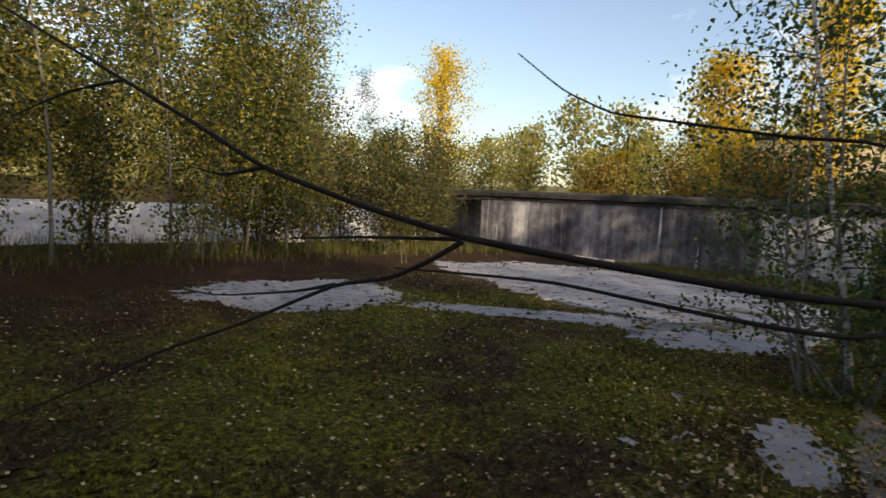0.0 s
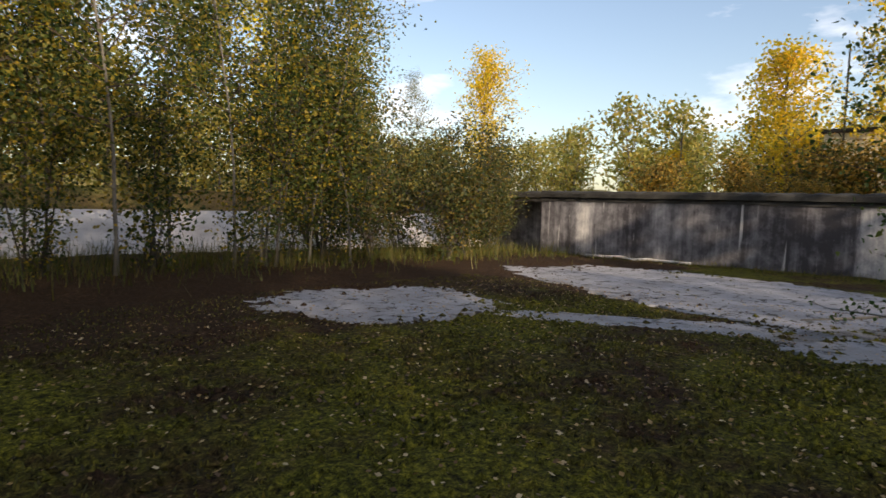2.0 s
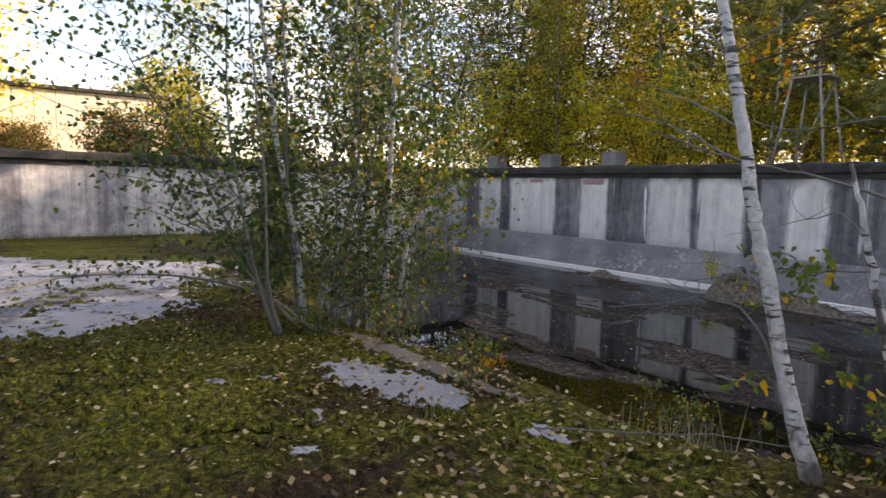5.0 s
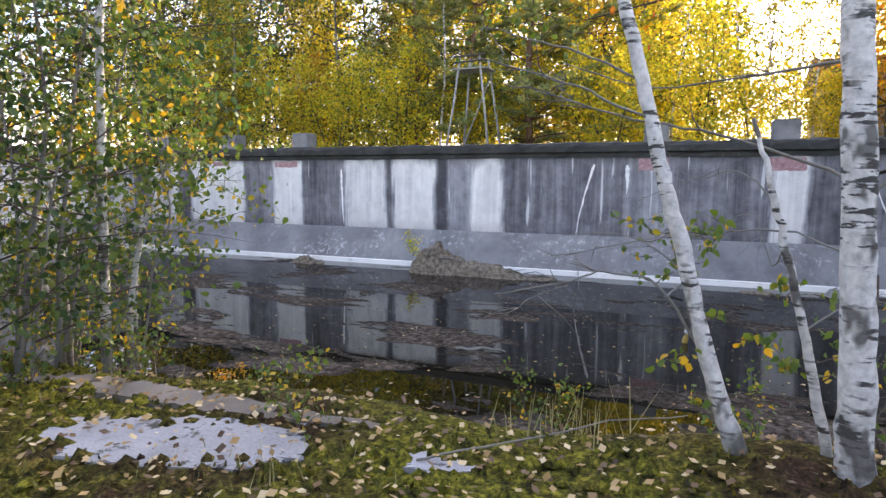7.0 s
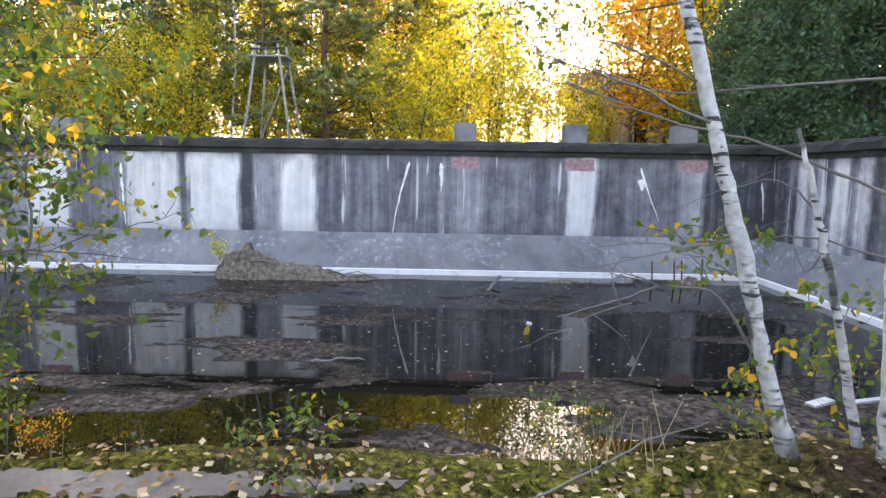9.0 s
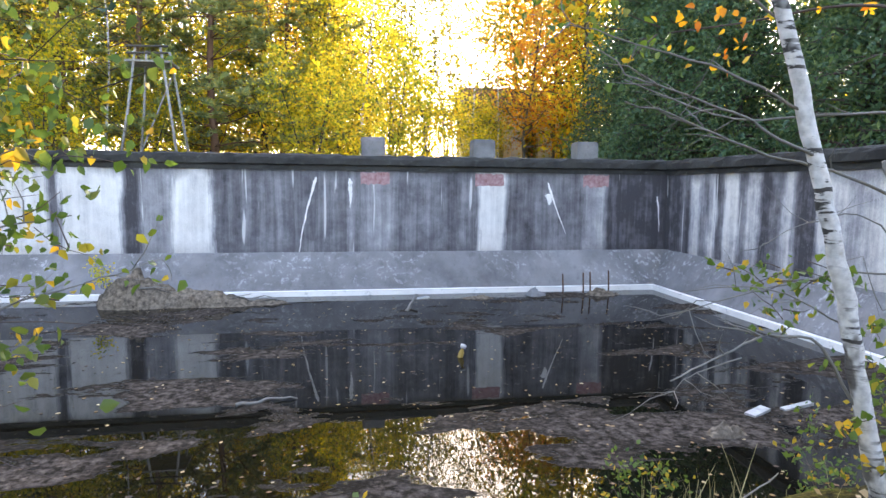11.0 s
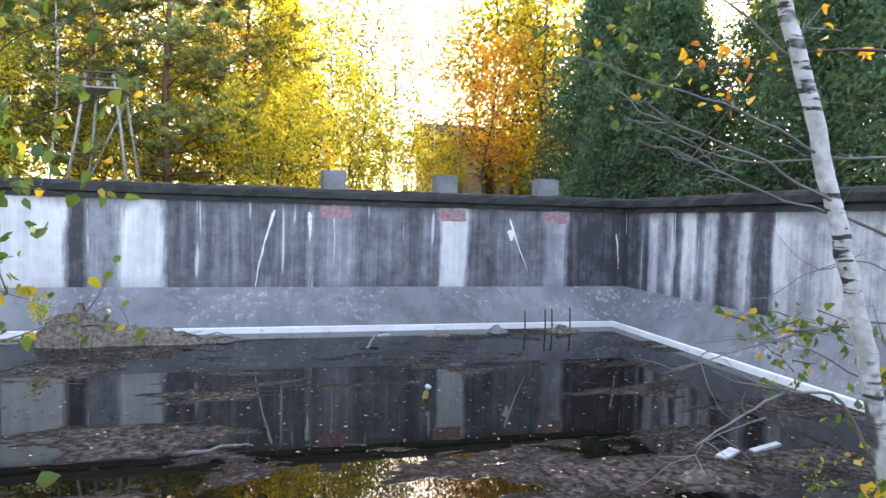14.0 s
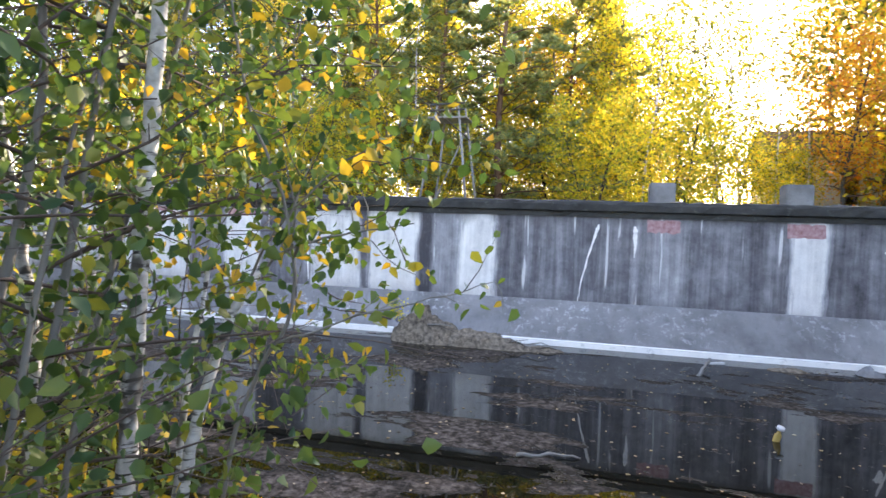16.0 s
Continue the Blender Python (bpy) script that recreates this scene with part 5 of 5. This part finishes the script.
# ---------------------------------------------------------------- things beyond the walls
def deer_stand():
    root = thing("deer_stand", "tall weathered wooden hunting stand behind the wall", "hunting stand", at=(-4.9, 4.4, zo))
    tops = [(-0.38, -0.4), (0.32, -0.4), (-0.3, 0.4), (0.38, 0.4)]
    feet = [(-0.95, -0.55), (0.78, -0.55), (-0.75, 0.8), (0.85, 0.8)]
    for (tx, ty), (fx, fy) in zip(tops, feet):
        g = Geo()
        g.tube([(fx, fy, 0), ((fx + tx) / 2 + 0.02, (fy + ty) / 2, 1.8), (tx, ty, 3.75)], [0.045, 0.042, 0.036], 8)
        part("leg", g.mesh("leg", WOOD_OLD, True), root)
    for i in range(5):
        g = Geo()
        g.box(-0.68, 0.62, -0.48 + i * 0.22, -0.30 + i * 0.22, 3.28 + 0.01 * (i % 2), 3.33 + 0.01 * (i % 2))
        part("plank", g.mesh("plank", WOOD_OLD), root)
    for z in (3.52, 3.72):
        g = Geo()
        g.tube([(-0.62, -0.44, z), (0.55, -0.44, z + 0.04)], [0.035, 0.03], 6)
        part("rail", g.mesh("rail", BARK_DARK), root)
    for a, b in (((-0.68, 0.7, 0.6), (0.4, 0.5, 3.0)),):
        g = Geo()
        g.tube([a, b], [0.03, 0.03], 6)
        part("brace", g.mesh("brace", WOOD_OLD), root)
    return root


deer_stand()


def ruined_house():
    """A pale house front with pilasters and dark openings, half hidden by leaves."""
    root = thing("old_house", "pale plastered old house half hidden behind trees", "house", at=(8.2, 18.0, zo))
    boxes = [("wall", (x0, x1, 0, 0.3, 0, 3.4)) for x0, x1 in ((0, 0.9), (1.7, 2.9), (3.7, 4.9), (5.7, 6.6))]
    boxes += [("parapet", (x0, x1, 0, 0.3, 0, 0.9)) for x0, x1 in ((0.9, 1.7), (2.9, 3.7), (4.9, 5.7))]
    boxes += [("lintel", (0, 6.6, 0.0, 0.3, 3.4, 4.0)), ("wall", (0, 0.3, 0.3, 5, 0, 4.0)), ("wall", (6.3, 6.6, 0.3, 5, 0, 4.0)), ("wall", (0, 6.6, 5, 5.3, 0, 4.0))]
    for name, size in boxes:
        g = Geo()
        g.box(*size)
        part(name, g.mesh(name, PANEL), root)
    for x in (0.45, 2.3, 4.3, 6.15):
        g = Geo()
        g.box(x - 0.18, x + 0.18, -0.16, 0, 0, 3.6)
        part("pilaster", g.mesh("pilaster", PALE), root)
    g = Geo()
    g.add([(-0.4, -0.5, 4.0), (7.0, -0.5, 4.0), (7.0, 2.7, 5.6), (-0.4, 2.7, 5.6), (-0.4, 5.8, 4.0), (7.0, 5.8, 4.0), (-0.4, -0.5, 3.88), (7.0, -0.5, 3.88)],
          [(0, 1, 2, 3), (3, 2, 5, 4), (0, 3, 4), (1, 5, 2), (6, 7, 1, 0)])
    part("roof", g.mesh("roof", RUST), root, "rusty pitched roof")
    return root


ruined_house()


def board_hall():
    """A long hall with sunlit cream cladding beyond the west wall."""
    root = thing("board_hall", "long hall clad in sunlit cream boards", "building", at=(-42.0, -22.0, zo))
    g = Geo()
    g.box(-10, -0.06, 0, 16, 0, 5.2)
    part("wall", g.mesh("wall", RUST), root)
    strip = Geo()
    strip.box(-0.06, 0.0, 0.0, 1.105, 0.05, 5.15)
    me = strip.mesh("board", PANEL)
    for i in range(14):
        ob = part("board", me, root)
        ob.location = (0, i * 1.14, 0)
    g = Geo()
    g.box(-10.2, 0.25, -0.2, 16.2, 5.2, 5.42)
    part("roof", g.mesh("roof", COPING), root, "dark flat roof edge")
    return root


board_hall()

# ---------------------------------------------------------------- wall marks
def ragged_patch(name, x0, x1, z0, z1, seed, material, label, y=-0.003):
    """A thin flake layer with an uneven outline on the north wall."""
    rng = np.random.default_rng(seed)
    w, h = x1 - x0, z1 - z0
    n = 14
    top = [(x0 + w * i / n, y, z1 - abs(rng.normal()) * 0.02) for i in range(n + 1)]
    low = [(x0 + w * i / n + rng.normal() * 0.01, y, z0 + rng.normal() * 0.02 * h / 0.35 + 0.02) for i in range(n + 1)]
    g = Geo()
    g.add(top + low, [(i, i + 1, n + 2 + i, n + 1 + i) for i in range(n)])
    return structure(name, g, material, label, "wall mark")


for i, (x0, x1, z0, z1) in enumerate(((1.2, 1.95, 1.44, 1.78), (4.22, 5.0, 1.42, 1.78), (7.25, 8.0, 1.42, 1.78), (-10.3, -9.4, 1.55, 1.78), (-12.9, -12.2, 1.6, 1.78))):
    ragged_patch("paint_patch", x0, x1, z0, z1, 60 + i, RED, "faded red paint square at the top of the wall")


def lime_streak(pts, width, seed):
    """White lime that has run out of a crack, a little proud of the wall."""
    rng = np.random.default_rng(seed)
    pts = np.array(pts, float)
    k = len(pts) * 8
    t = np.linspace(0, len(pts) - 1, k)
    x, z = np.interp(t, np.arange(len(pts)), pts[:, 0]), np.interp(t, np.arange(len(pts)), pts[:, 1])
    x = x + np.cumsum(rng.normal(size=k)) * 0.004
    w = width * np.interp(t, [0, 0.3, 1, len(pts) - 1], [0.4, 1.0, 0.7, 0.15]) * rng.uniform(0.6, 1.2, k)
    g = Geo()
    g.add([(a - b / 2, -0.004, c) for a, b, c in zip(x, w, z)] + [(a + b / 2, -0.004, c) for a, b, c in zip(x, w, z)], [(i, k + i, k + i + 1, i + 1) for i in range(k - 1)])
    return structure("lime_streak", g, LEDGE, "white lime run along a crack in the wall", "wall mark")


lime_streak([(0.08, 1.62), (-0.02, 1.3), (-0.16, 0.8), (-0.3, 0.1), (-0.36, -0.28)], 0.09, 1)
lime_streak([(6.25, 1.55), (6.4, 1.1), (6.6, 0.6), (6.8, 0.15)], 0.07, 2)
lime_streak([(-7.75, 1.5), (-7.72, 0.7), (-7.68, -0.2)], 0.09, 3)
lime_streak([(0.93, 1.6), (0.95, 1.2), (0.94, 0.85)], 0.12, 4)
lime_streak([(6.28, 1.25), (6.3, 1.05), (6.32, 0.95)], 0.22, 5)
lime_streak([(9.45, 1.2), (9.5, 0.8), (9.52, 0.2)], 0.06, 6)

# ---------------------------------------------------------------- in the water
def mound(name, x, y, rx, ry, h, seed, label, skew=0.0, z0=-1.45, material=SOIL, category="earth mound"):
    """A lump of earth, stones and roots that rises from the water."""
    g = Geo()
    n, k = 46, 14
    rows = []
    for j in range(k + 1):
        r = 1 - j / k
        for i in range(n):
            a = i / n * 2 * math.pi
            px, py = rx * r * math.cos(a), ry * r * math.sin(a)
            q = Vector((x + px, y + py, seed * 3.1))
            lift = (1 - r ** 2.6) * (1 + skew * (-px / rx)) * (0.75 if px > 0 else 1.0)
            e = 1 + 0.22 * noise.noise(Vector((math.cos(a) * 2, math.sin(a) * 2, seed)))
            rows.append((x + px * e, y + py * e, z0 + h * lift + 0.28 * h * noise.noise(q * 3.0) * (1 - r * 0.5) + 0.16 * h * noise.noise(q * 9.0) + 0.05 * noise.noise(q * 22.0)))
    g.add(rows, [(j * n + i, j * n + (i + 1) % n, (j + 1) * n + (i + 1) % n, (j + 1) * n + i) for j in range(k) for i in range(n)])
    return tagged(new(name, g.mesh(name, material, True)), label, category)


mound("earth_mound", -3.75, -1.4, 1.0, 0.6, 0.84, 1, "mound of brown soil and roots rising from the water")
mound("earth_mound", -2.0, -1.5, 1.75, 0.42, 0.42, 2, "low muddy spit beside the earth mound", 0.5)
mound("earth_mound", -8.2, -1.25, 0.65, 0.35, 0.35, 3, "small heap of mud and sticks in the water")
mound("stone", 5.6, -1.15, 0.34, 0.28, 0.36, 4, "rough grey stone at the water's edge", 0, -1.45, POST_CON, "stone")
mound("earth_mound", 4.3, -1.4, 1.0, 0.30, 0.17, 5, "thin bar of pale mud along the ledge")
mound("earth_mound", 7.4, -1.3, 0.6, 0.3, 0.28, 6, "twigs and mud gathered in the basin corner")
mound("stone", -1.89, -13.70, 0.17, 0.13, 0.22, 8, "pale rounded stone at the top of the bank", 0, -0.12, POST_CON, "stone")
mound("earth_mound", 4.95, -9.95, 0.32, 0.16, 0.26, 7, "rotten brown log lump in the water")

rngm = np.random.default_rng(31)
for i in range(16):
    x = rngm.uniform(-4.5, -0.8)
    zt = -0.75 if x < -3.2 else -1.15
    g = Geo()
    a = rngm.uniform(-0.5, 0.5)
    p = np.array((x, -1.75 + rngm.uniform(-0.1, 0.35), zt - rngm.uniform(0.0, 0.25)))
    g.tube([p, p + (0.3 * math.cos(a), 0.05, 0.06 * rngm.normal()), p + (0.62 * math.cos(a), 0.12, -0.05 + 0.1 * rngm.normal())], [0.016, 0.013, 0.006], 5)
    tagged(new("root", g.mesh("root", BARK_GREY if i % 2 else BARK_DARK)), "bare grey root lying on the earth mound", "root", "roots on the mound")

for i, (x, z1) in enumerate(((6.37, -0.80), (6.93, -0.78), (7.12, -0.76), (7.63, -0.73))):
    g = Geo()
    g.tube([(x, -1.0, -1.6), (x + 0.01, -1.0, -1.2), (x - 0.015, -1.01, z1)], [0.022, 0.02, 0.018], 6)
    tagged(new("steel_rod", g.mesh("steel_rod", RUST)), "rusty upright steel rod standing in the water", "rod", "rods in the corner")


def stick(pts, r0, r1, label, material=BARK_GREY, name="stick"):
    g = Geo()
    pts = np.array(pts, float)
    k = len(pts)
    t = np.linspace(0, k - 1, (k - 1) * 4 + 1)
    rng2 = np.random.default_rng(int(abs(pts[0][0]) * 100) + k)
    f = np.stack([np.interp(t, np.arange(k), pts[:, i]) for i in range(3)], 1) + rng2.normal(size=(len(t), 3)) * r0 * 0.35
    g.tube(f, np.linspace(r0, r1, len(t)), 6)
    return tagged(new(name, g.mesh(name, material, True)), label, "branch")


stick([(2.1, -2.7, -1.32), (2.3, -2.2, -1.2), (2.45, -1.9, -1.12)], 0.04, 0.03, "short dark stick poking out of the water")
stick([(-0.65, -8.3, -1.3), (-0.3, -8.15, -1.29), (0.1, -8.1, -1.3)], 0.03, 0.012, "small grey stick floating on the water")
stick([(1.5, -14.28, 0.02), (1.66, -14.17, 0.04), (2.08, -13.86, 0.08), (2.28, -13.72, 0.12), (2.64, -13.52, 0.12)], 0.007, 0.003, "thin dry branch on the bank", BARK_GREY, "fallen_branch")
stick([(-16.1, -25.9, -0.22), (-16.1, -24.0, -0.21), (-16.1, -22.0, -0.2)], 0.06, 0.05, "pale pole lying along the foot of the wall", PALE, "fallen_pole")
stick([(-6.6, -15.2, -0.02), (-5.4, -16.0, 0.12), (-4.6, -16.9, 0.06)], 0.03, 0.012, "grey fallen branch on the concrete", BARK_GREY, "fallen_branch")


def floating_board(x, y, lx, ly, turn, material, label):
    g = Geo()
    g.box(-lx / 2, lx / 2, -ly / 2, ly / 2, -0.02, 0.02)
    ob = new("floating_board", g.mesh("floating_board", material))
    ob.matrix_world = pose(x, y, WATER_Z + 0.015, 2, -3, turn)
    return tagged(ob, label, "board")


floating_board(5.72, -9.40, 0.36, 0.13, 25, PLASTIC, "white broken sheet floating on the water")
floating_board(6.35, -9.30, 0.50, 0.08, 12, PLASTIC, "narrow white plank floating on the water")
floating_board(2.65, -1.3, 0.36, 0.10, 20, PLASTIC, "small white plank at the water's edge")


def bottle():
    """A brown bottle that floats neck up, with a white cap."""
    root = thing("bottle", "amber bottle with a white cap floating upright", "bottle", at=(2.55, -6.45, WATER_Z - 0.06))
    prof = [(0.0, 0.0), (0.04, 0.0), (0.045, 0.02), (0.045, 0.15), (0.03, 0.19), (0.018, 0.21), (0.018, 0.25)]
    n = 16
    g = Geo()
    rows = [(r * math.cos(a * 2 * math.pi / n), r * math.sin(a * 2 * math.pi / n), z) for r, z in prof for a in range(n)]
    g.add(rows, [(j * n + i, j * n + (i + 1) % n, (j + 1) * n + (i + 1) % n, (j + 1) * n + i) for j in range(len(prof) - 1) for i in range(n)])
    part("body", g.mesh("body", AMBER, True), root)
    g = Geo()
    g.tube([(0, 0, 0.24), (0, 0, 0.25), (0, 0, 0.28), (0, 0, 0.285)], [0.045, 0.05, 0.05, 0.04], 14)
    part("cap", g.mesh("cap", PLASTIC, True), root, "round white cap")
    root.rotation_euler = (0.25, 0.2, 0)
    return root


bottle()

# ---------------------------------------------------------------- small plants
shoot = tree("birch_seedling", "small leafy birch seedling on the bank", 51, 0.55, 0.006, TWIG, LEAF_FRESH, 0.05, 12, 0.2, 0.6, 0.0, 7, 0.045, 0.05, twigs=1, stems=3, fan=0.3, category="seedling", group="seedlings", sides=4)
place(shoot, 0.70, -14.15, 0, 0, 0.85)
for x, y, z, s in ((2.9, -13.5, 0, 0.7), (3.6, -13.45, 0, 1.2), (3.9, -13.6, 0, 1.0), (1.9, -13.55, 0, 0.6), (-0.9, -13.6, 0, 0.9), (-1.2, -14.3, 0, 0.8)):
    plant_again(shoot, x, y, z, rng.uniform(0, 360), s)
gold = tree("seedling", "small yellow-leaved seedling on the earth mound", 52, 0.5, 0.008, TWIG, LEAF_YELLOW, 0.05, 10, 0.22, 0.5, 0.0, 10, 0.06, 0.06, twigs=1, stems=2, fan=0.3, category="seedling", sides=4)
place(gold, -4.45, -1.5, -0.75, 0)
russet = tree("seedling", "small orange-leaved shrub at the water's edge", 53, 0.8, 0.01, TWIG, LEAF_ORANGE, 0.05, 14, 0.3, 0.5, 0.0, 10, 0.06, 0.08, twigs=1, stems=3, fan=0.4, category="seedling", sides=4)
place(russet, -2.6, -11.0, -1.35, 0, 0.45)
little_pine = tree("young_pine", "young dark pine among the birches", 54, 1.9, 0.02, BARK_DARK, LEAF_DARK, 0.15, 26, 0.5, 0.5, 0.0, 40, 0.09, 0.07, shape="cone", twigs=2)
place(little_pine, -3.2, -14.1, -0.04, 0)


def blades(name, spots, h, width, seed, material, label, category="grass"):
    """Thin bent blades at the spots (x, y, z, how tall)."""
    rng = np.random.default_rng(seed)
    p = np.asarray(spots, float)
    n = len(p)
    a = rng.uniform(0, 6.283, n)
    lean = rng.uniform(0.1, 0.7, n)
    up = h * p[:, 3] * rng.uniform(0.5, 1.2, n)
    way = np.stack([np.cos(a), np.sin(a), np.zeros(n)], 1)
    side = np.stack([-np.sin(a), np.cos(a), np.zeros(n)], 1) * width / 2
    base = p[:, :3]
    tip = base + way * (up * lean)[:, None]
    tip[:, 2] += up
    v = np.stack([base - side, base + side, tip + side * 0.25, tip - side * 0.25], 1).reshape(-1, 3)
    return tagged(new(name, quads_mesh(name, v, material)), label, category, "", "stuff")


rng = np.random.default_rng(77)
spots = []
for x, y, r, n, s in ((2.1, -13.65, 0.16, 60, 0.75), (-0.6, -13.7, 0.3, 25, 0.5), (1.0, -14.6, 0.25, 25, 0.35), (3.6, -13.6, 0.3, 40, 0.6), (-2.4, -12.6, 0.5, 60, 0.9), (4.4, -13.7, 0.4, 30, 0.6)):
    q = rng.normal(size=(n, 2)) * r
    z = ground_z(x + q[:, 0], y + q[:, 1])
    spots += [(x + a, y + b, c - 0.02, s) for (a, b), c in zip(q, z)]
blades("dry_grass", spots, 0.32, 0.006, 1, STRAW, "tufts of dry straw-coloured grass on the bank")
n = 9000
gx = rng.uniform(-16.4, 9.3, n)
gy = np.where(rng.uniform(size=n) < 0.75, rng.normal(-28.6, 1.3, n), rng.normal(-32.0, 0.8, n))
blades("tall_grass", np.stack([gx, gy, ground_z(gx, gy) - 0.05, rng.uniform(0.5, 1.3, n)], 1), 0.42, 0.02, 2, GRASS, "rough green grass under the row of trees")
n = 2600
gy = rng.uniform(-28, -8, n)
gx = NX0 + 0.15 + np.abs(rng.normal(0, 0.8, n))
blades("wall_grass", np.stack([gx, gy, ground_z(gx, gy) - 0.03, rng.uniform(0.3, 1.0, n)], 1), 0.22, 0.02, 3, GRASS, "low green grass along the foot of the wall")
n = 34000
gx, gy = rng.uniform(-6.5, 7.5, n), rng.uniform(-24, -13.8, n)
keep = bare(gx, gy) < 0.2
gx, gy = gx[keep], gy[keep]
n = len(gx)
blades("moss_tufts", np.stack([gx, gy, ground_z(gx, gy) + 0.0, rng.uniform(0.4, 1.2, n)], 1), 0.034, 0.02, 4, MOSS_TUFT, "short moss shoots over the basin floor", "moss")


def litter(name, n, x0, x1, y0, y1, size, seed, label):
    """Fallen leaves, each lying a little askew."""
    rng = np.random.default_rng(seed)
    x, y = rng.uniform(x0, x1, n), rng.uniform(y0, y1, n)
    z = ground_z(x, y) + 0.035 + np.array([0.035 * noise.noise(Vector((a, b, 0)) * 0.9) + 0.022 * noise.noise(Vector((a, b, 0)) * 3.1) for a, b in zip(x, y)])
    ok = z > -0.5
    c = np.stack([x, y, z], 1)[ok]
    m = len(c)
    t = rng.uniform(0, 6.283, m)
    a = np.stack([np.cos(t), np.sin(t), rng.normal(size=m) * 0.25], 1)
    b = np.stack([-np.sin(t), np.cos(t), rng.normal(size=m) * 0.35], 1)
    s = size * rng.uniform(0.6, 1.4, m)[:, None]
    v = np.stack([c - a * s * 0.5, c + b * s * 0.36, c + a * s * 0.5, c - b * s * 0.36], 1).reshape(-1, 3)
    return tagged(new(name, quads_mesh(name, v, LITTER)), label, "leaf litter", "", "stuff")


litter("leaf_litter", 8000, -7, 8, -23, -13.7, 0.036, 6, "fallen pale birch leaves on the moss")
litter("leaf_litter", 1200, -1.0, 5.0, -15.4, -13.7, 0.042, 7, "yellow and brown fallen leaves on the bank")
rngw = np.random.default_rng(9)
n = 1500
c = np.stack([rngw.uniform(-14, 9, n), rngw.uniform(-12.2, -1.0, n), np.full(n, WATER_Z + 0.004)], 1)
t = rngw.uniform(0, 6.283, n)
a = np.stack([np.cos(t), np.sin(t), np.zeros(n)], 1)
b = np.stack([-np.sin(t), np.cos(t), np.zeros(n)], 1)
s = 0.05 * rngw.uniform(0.5, 1.4, n)[:, None]
tagged(new("floating_leaves", quads_mesh("floating_leaves", np.stack([c - a * s * 0.5, c + b * s * 0.36, c + a * s * 0.5, c - b * s * 0.36], 1).reshape(-1, 3), LITTER)),
       "pale fallen leaves floating on the water", "leaf litter", "", "stuff")


def clods(name, spots, size, seed, material, label, category="moss"):
    """Small uneven lumps of moss and soil."""
    rng = np.random.default_rng(seed)
    p = np.asarray(spots, float)
    n = len(p)
    r = size * rng.uniform(0.4, 1.5, n)
    a0 = rng.uniform(0, 6.283, n)
    v = np.zeros((n, 6, 3))
    for k in range(5):
        a = a0 + k * 1.2566
        e = r * rng.uniform(0.7, 1.2, n)
        v[:, k] = p + np.stack([np.cos(a) * e, np.sin(a) * e, np.full(n, -0.01)], 1)
    v[:, 5] = p + np.stack([rng.normal(size=n) * r * 0.2, rng.normal(size=n) * r * 0.2, r * rng.uniform(0.35, 0.8, n)], 1)
    g = Geo()
    g.add(v.reshape(-1, 3), [(6 * i + k, 6 * i + (k + 1) % 5, 6 * i + 5) for i in range(n) for k in range(5)])
    return tagged(new(name, g.mesh(name, material, True)), label, category, "", "stuff")


rng = np.random.default_rng(91)
spots = []
for px, py, rx, ry, turn, *_ in PATCHES:
    n = int(45 * (rx + ry) + 8)
    t = rng.uniform(0, 6.283, n)
    q = np.where(rng.uniform(size=n) < 0.9, rng.normal(1.0, 0.13, n), np.sqrt(rng.uniform(0, 1, n)))
    c, s = math.cos(radians(turn)), math.sin(radians(turn))
    u, v = rx * q * np.cos(t), ry * q * np.sin(t)
    x, y = px + u * c - v * s, py + u * s + v * c
    spots += list(zip(x, y, ground_z(x, y) + 0.0))
clods("moss_clods", spots, 0.055, 5, MOSS, "dark clods of moss and soil along the bare concrete")
n = 9000
x, y = rng.uniform(-5.5, 7.0, n), rng.uniform(-22, -13.9, n)
keep = bare(x, y) < 0.1
x, y = x[keep], y[keep]
clods("moss_cushions", list(zip(x, y, ground_z(x, y) + 0.005)), 0.048, 6, MOSS, "low cushions of green and brown moss")
